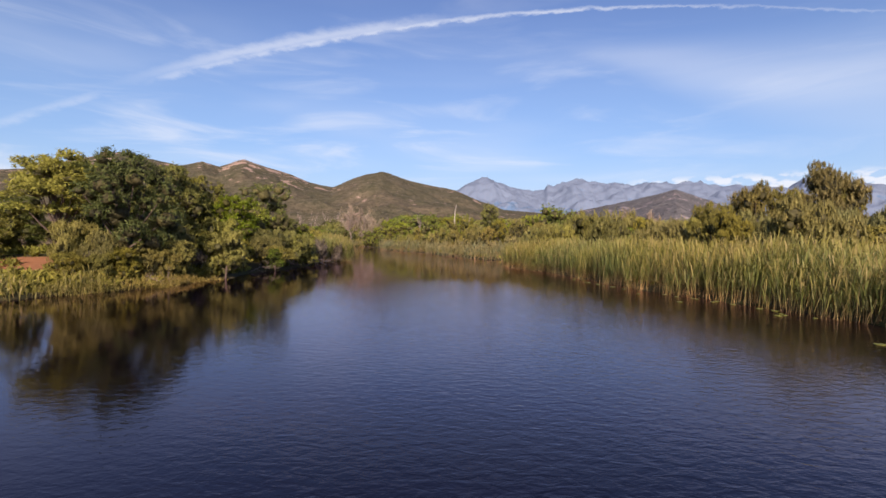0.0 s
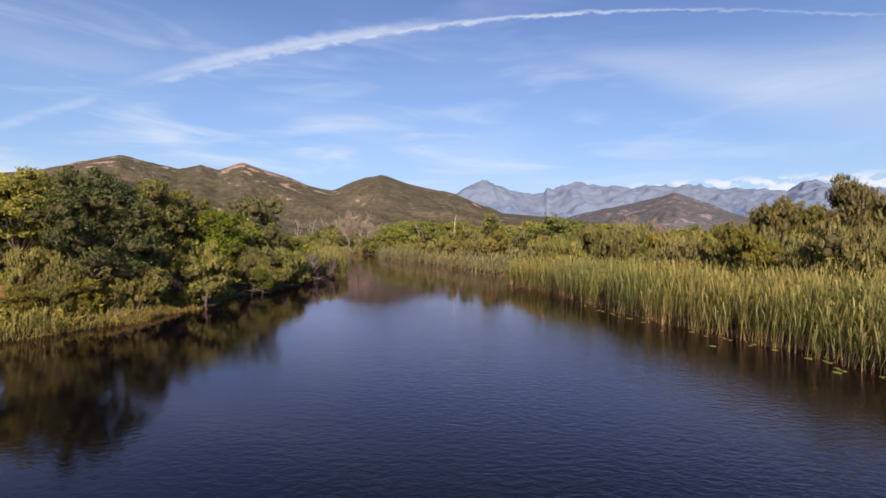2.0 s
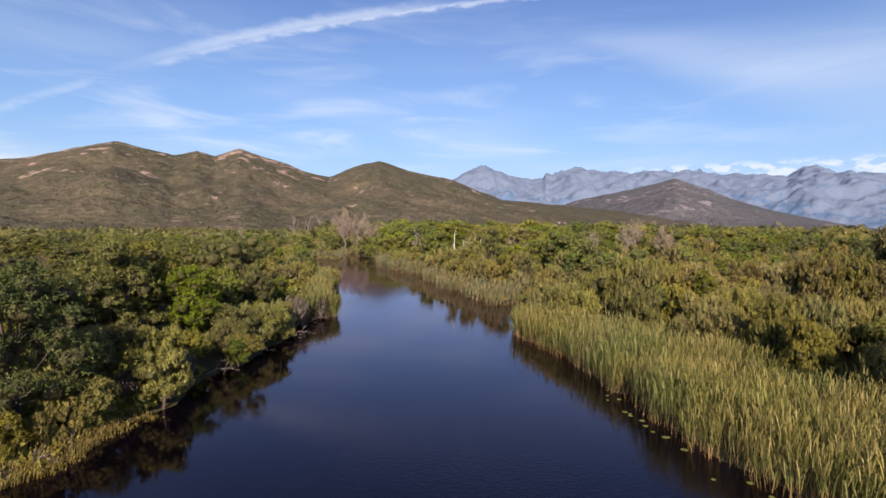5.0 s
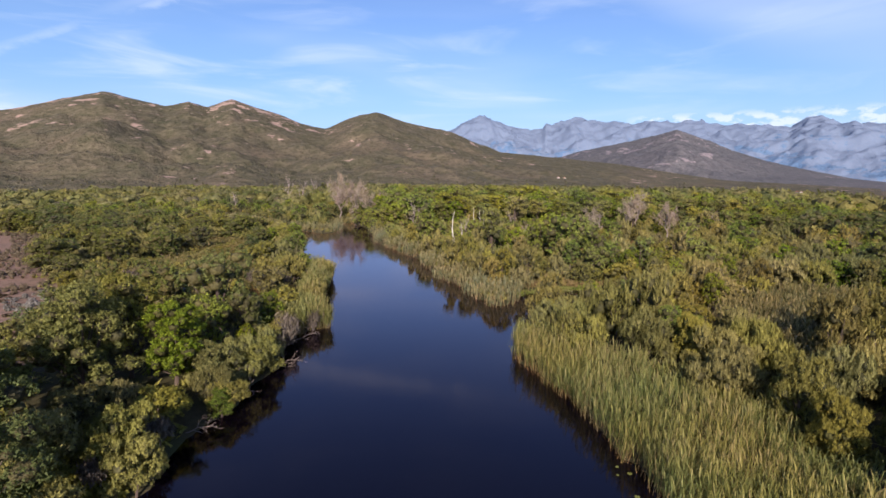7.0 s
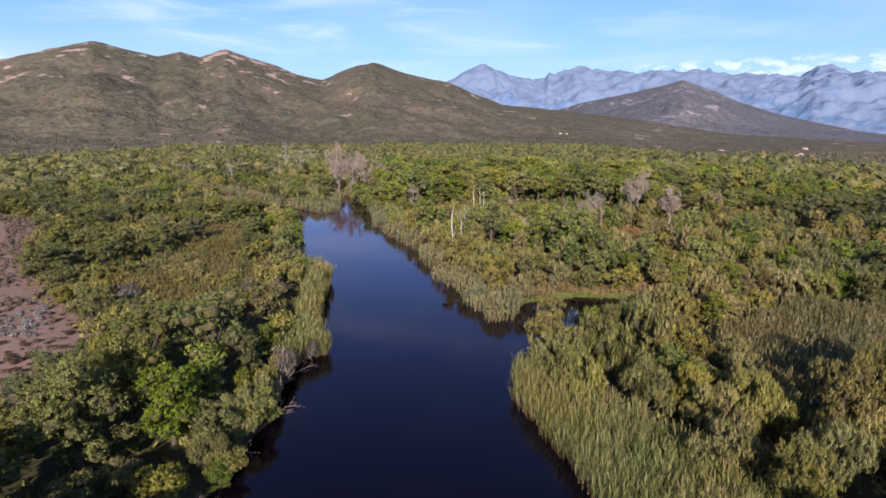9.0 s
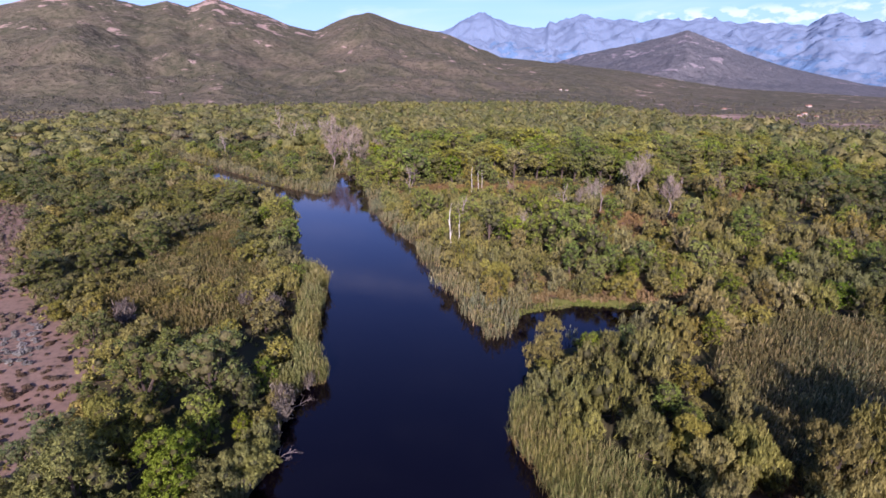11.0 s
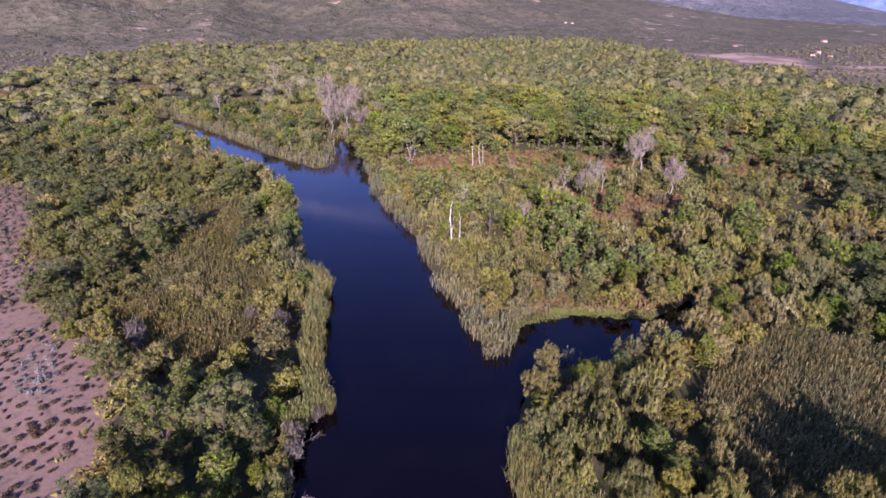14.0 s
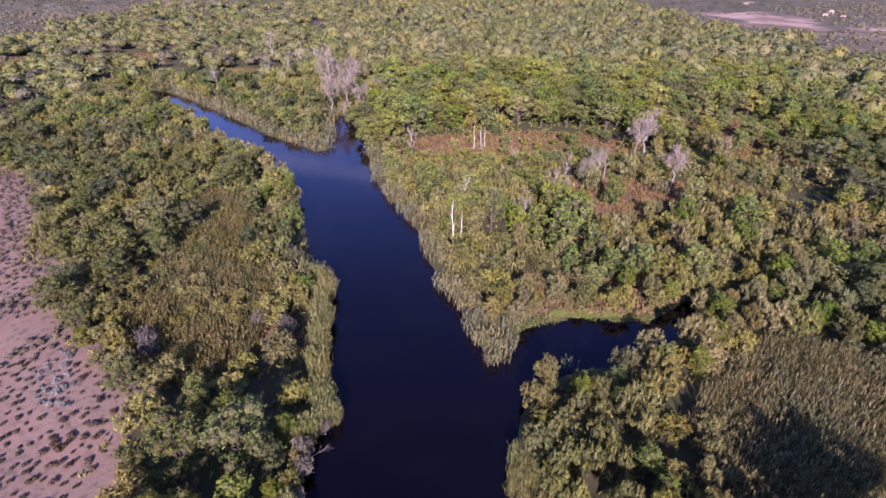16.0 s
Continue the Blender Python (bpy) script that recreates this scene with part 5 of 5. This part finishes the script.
# ---- far woods ----
def far_woods():
    rng = np.random.default_rng(31)
    s, own, scrub, mine = Soup(), [], Soup(), []
    p = scatter((-640, 640, 170, 800), 17000, lambda x, y: (np.abs(x) < 0.95 * y + 20) & ((y > 272) | (x < -140) | (x > 150)) & (depth(x, y, RIVER) > 4), 32)
    bare = np.maximum(spot(p[:, 0], p[:, 1], 316, 590, 44, 95, -8), spot(p[:, 0], p[:, 1], 380, 500, 50, 14, 0))
    for b in BRACKEN:
        bare = np.maximum(bare, spot(p[:, 0], p[:, 1], *b))
    tall = (p[:, 0] > -285 + 12 * np.sin(p[:, 1] * 0.05)) & (p[:, 0] < 224 + 10 * np.sin(p[:, 1] * 0.07)) & (p[:, 1] < 800)
    gone = 1 - np.clip(bare, 0, 0.95)
    low = p[~tall & (rng.random(len(p)) < 0.8 * gone)]
    p = p[tall & (rng.random(len(p)) < np.where(p[:, 1] > 480, 0.6, 0.95) * gone)]
    for x, y in p:
        green = x > -70
        olive = green or rng.random() < 0.6
        h = (rng.uniform(8, 15) if y < 400 else rng.uniform(6, 11)) if green else rng.uniform(4, 8) if olive else rng.uniform(3, 6)
        r = h * rng.uniform(0.32, 0.46) if green else h * rng.uniform(0.55, 0.85)
        c = np.array([x, y, 1.2 + h * 0.55])
        v, f = ball(c, r * 0.8, min(1.1, h * 0.42 / r), rng)
        here, tally = (s, own) if olive else (scrub, mine)
        here.add(v, f)
        n = 34 if y < 420 else 20
        d = rng.normal(0, 1, (n, 3))
        d /= np.linalg.norm(d, axis=1, keepdims=True)
        d[:, 2] = np.abs(d[:, 2]) - 0.2
        here.leaves(c + d * np.array([r, r, h * 0.46]) * rng.uniform(0.85, 1.1, (n, 1)), d + np.array([0, 0, 0.3]), r * (0.36 if y < 420 else 0.5), rng)
        tally.append((len(v) + 3 * n, rng.random()))
    me = s.mesh("woodland", LEAF["wood"], True)
    me.attributes.new("plant", "FLOAT", "POINT").data.foreach_set("value", np.concatenate([np.full(k, q) for k, q in own]).astype(np.float32))
    tagged(new("woodland", me), "distant olive green woodland and maquis on the plain", "woodland", kind="stuff")
    s, own = scrub, mine
    for x, y in low:
        if spot(np.array([x]), np.array([y]), 316, 590, 44, 95, -8)[0] > 0.4:
            continue
        h = rng.uniform(0.9, 2.4)
        r = h * rng.uniform(0.6, 1.1)
        c = np.array([x, y, 1.2 + h * 0.35])
        v, f = ball(c, r, min(1.0, h * 0.6 / r), rng)
        s.add(v, f)
        d = rng.normal(0, 1, (4, 3))
        d /= np.linalg.norm(d, axis=1, keepdims=True)
        d[:, 2] = np.abs(d[:, 2])
        s.leaves(c + d * np.array([r, r, h * 0.5]), d + np.array([0, 0, 0.3]), r * 0.7, rng)
        own.append((len(v) + 12, rng.random()))
    me = s.mesh("maquis_scrub", LEAF["maquis"], True)
    me.attributes.new("plant", "FLOAT", "POINT").data.foreach_set("value", np.concatenate([np.full(k, q) for k, q in own]).astype(np.float32))
    tagged(new("maquis_scrub", me), "low brown maquis scrub on the outer plain", "scrub", kind="stuff")


far_woods()


def slope_scrub():
    """Bushes on the lower slopes, thinning upwards."""
    rng = np.random.default_rng(51)
    me = bpy.data.objects["hill_maquis"].data
    co = np.zeros(len(me.vertices) * 3)
    me.vertices.foreach_get("co", co)
    co = co.reshape(-1, 3)
    r = np.hypot(co[:, 0], co[:, 1])
    co = co[(r < 1150) & (np.abs(co[:, 0]) < 0.95 * co[:, 1]) & (rng.random(len(r)) < 0.18 * np.clip((1250 - r) / 500, 0, 1))]
    s = Soup()
    for x, y, z in co[:3500]:
        h = rng.uniform(0.9, 2.3)
        c = np.array([x + rng.uniform(-6, 6), y + rng.uniform(-6, 6), z + h * 0.3])
        v, f = ball(c, h * 0.75, 0.7, rng)
        s.add(v, f)
        d = rng.normal(0, 1, (7, 3))
        d /= np.linalg.norm(d, axis=1, keepdims=True)
        d[:, 2] = np.abs(d[:, 2])
        s.cards(c + d * h * 0.75 * np.array([1, 1, 0.7]), d, h * 0.7, rng)
    tagged(new("slope_scrub", s.mesh("slope_scrub", LEAF["maquis"])), "dark maquis bushes on the lower hillside", "scrub", kind="stuff")


slope_scrub()


# ---- far houses ----
def box(bm, lo, hi):
    v = [bm.verts.new((x, y, z)) for z in (lo[2], hi[2]) for x, y in ((lo[0], lo[1]), (hi[0], lo[1]), (hi[0], hi[1]), (lo[0], hi[1]))]
    for f in ((3, 2, 1, 0), (4, 5, 6, 7), (0, 1, 5, 4), (1, 2, 6, 5), (2, 3, 7, 6), (3, 0, 4, 7)):
        bm.faces.new([v[i] for i in f])


def bm_mesh(name, bm, mat):
    me = bpy.data.meshes.new(name)
    bm.to_mesh(me)
    bm.free()
    me.materials.append(mat)
    return me


def make_house():
    root = tagged(new("house"), "small pale plastered house with terracotta gable roof", "house", group="far houses")
    bm = bmesh.new()
    box(bm, (-5, -3.5, -0.3), (5, 3.5, 4.6))
    part("wall", bm_mesh("house_wall", bm, PLASTER), root)
    bm = bmesh.new()
    a = [bm.verts.new(v) for v in ((-5.4, -4, 4.5), (5.4, -4, 4.5), (5.4, 4, 4.5), (-5.4, 4, 4.5), (-5.4, 0, 6.3), (5.4, 0, 6.3))]
    for f in ((0, 1, 5, 4), (2, 3, 4, 5), (0, 4, 3), (1, 2, 5), (3, 2, 1, 0)):
        bm.faces.new([a[i] for i in f])
    part("roof", bm_mesh("house_roof", bm, TILES), root)
    for x in (-3.2, 0.0, 3.2):
        bm = bmesh.new()
        box(bm, (x - 0.55, -3.56, 1.2 if x else 0.0), (x + 0.55, -3.4, 2.6 if x else 2.2))
        part("window" if x else "door", bm_mesh("house_opening", bm, GLASS), root)
    return root


for i, (x, y, s) in enumerate([(394, 603, 0.45), (404, 591, 0.4), (424, 640, 0.5), (556, 826, 0.8), (372, 718, 0.6)]):
    stand("house", make_house, x, y, s, 0.3 * i - 0.6)
# those on the foot of the hills
for i, (x, y, z) in enumerate([(204, 922, 21.4), (213, 916, 20.6)]):
    ob = stand("house", make_house, x, y, 0.36, 0.4 * i)
    ob.location.z = z
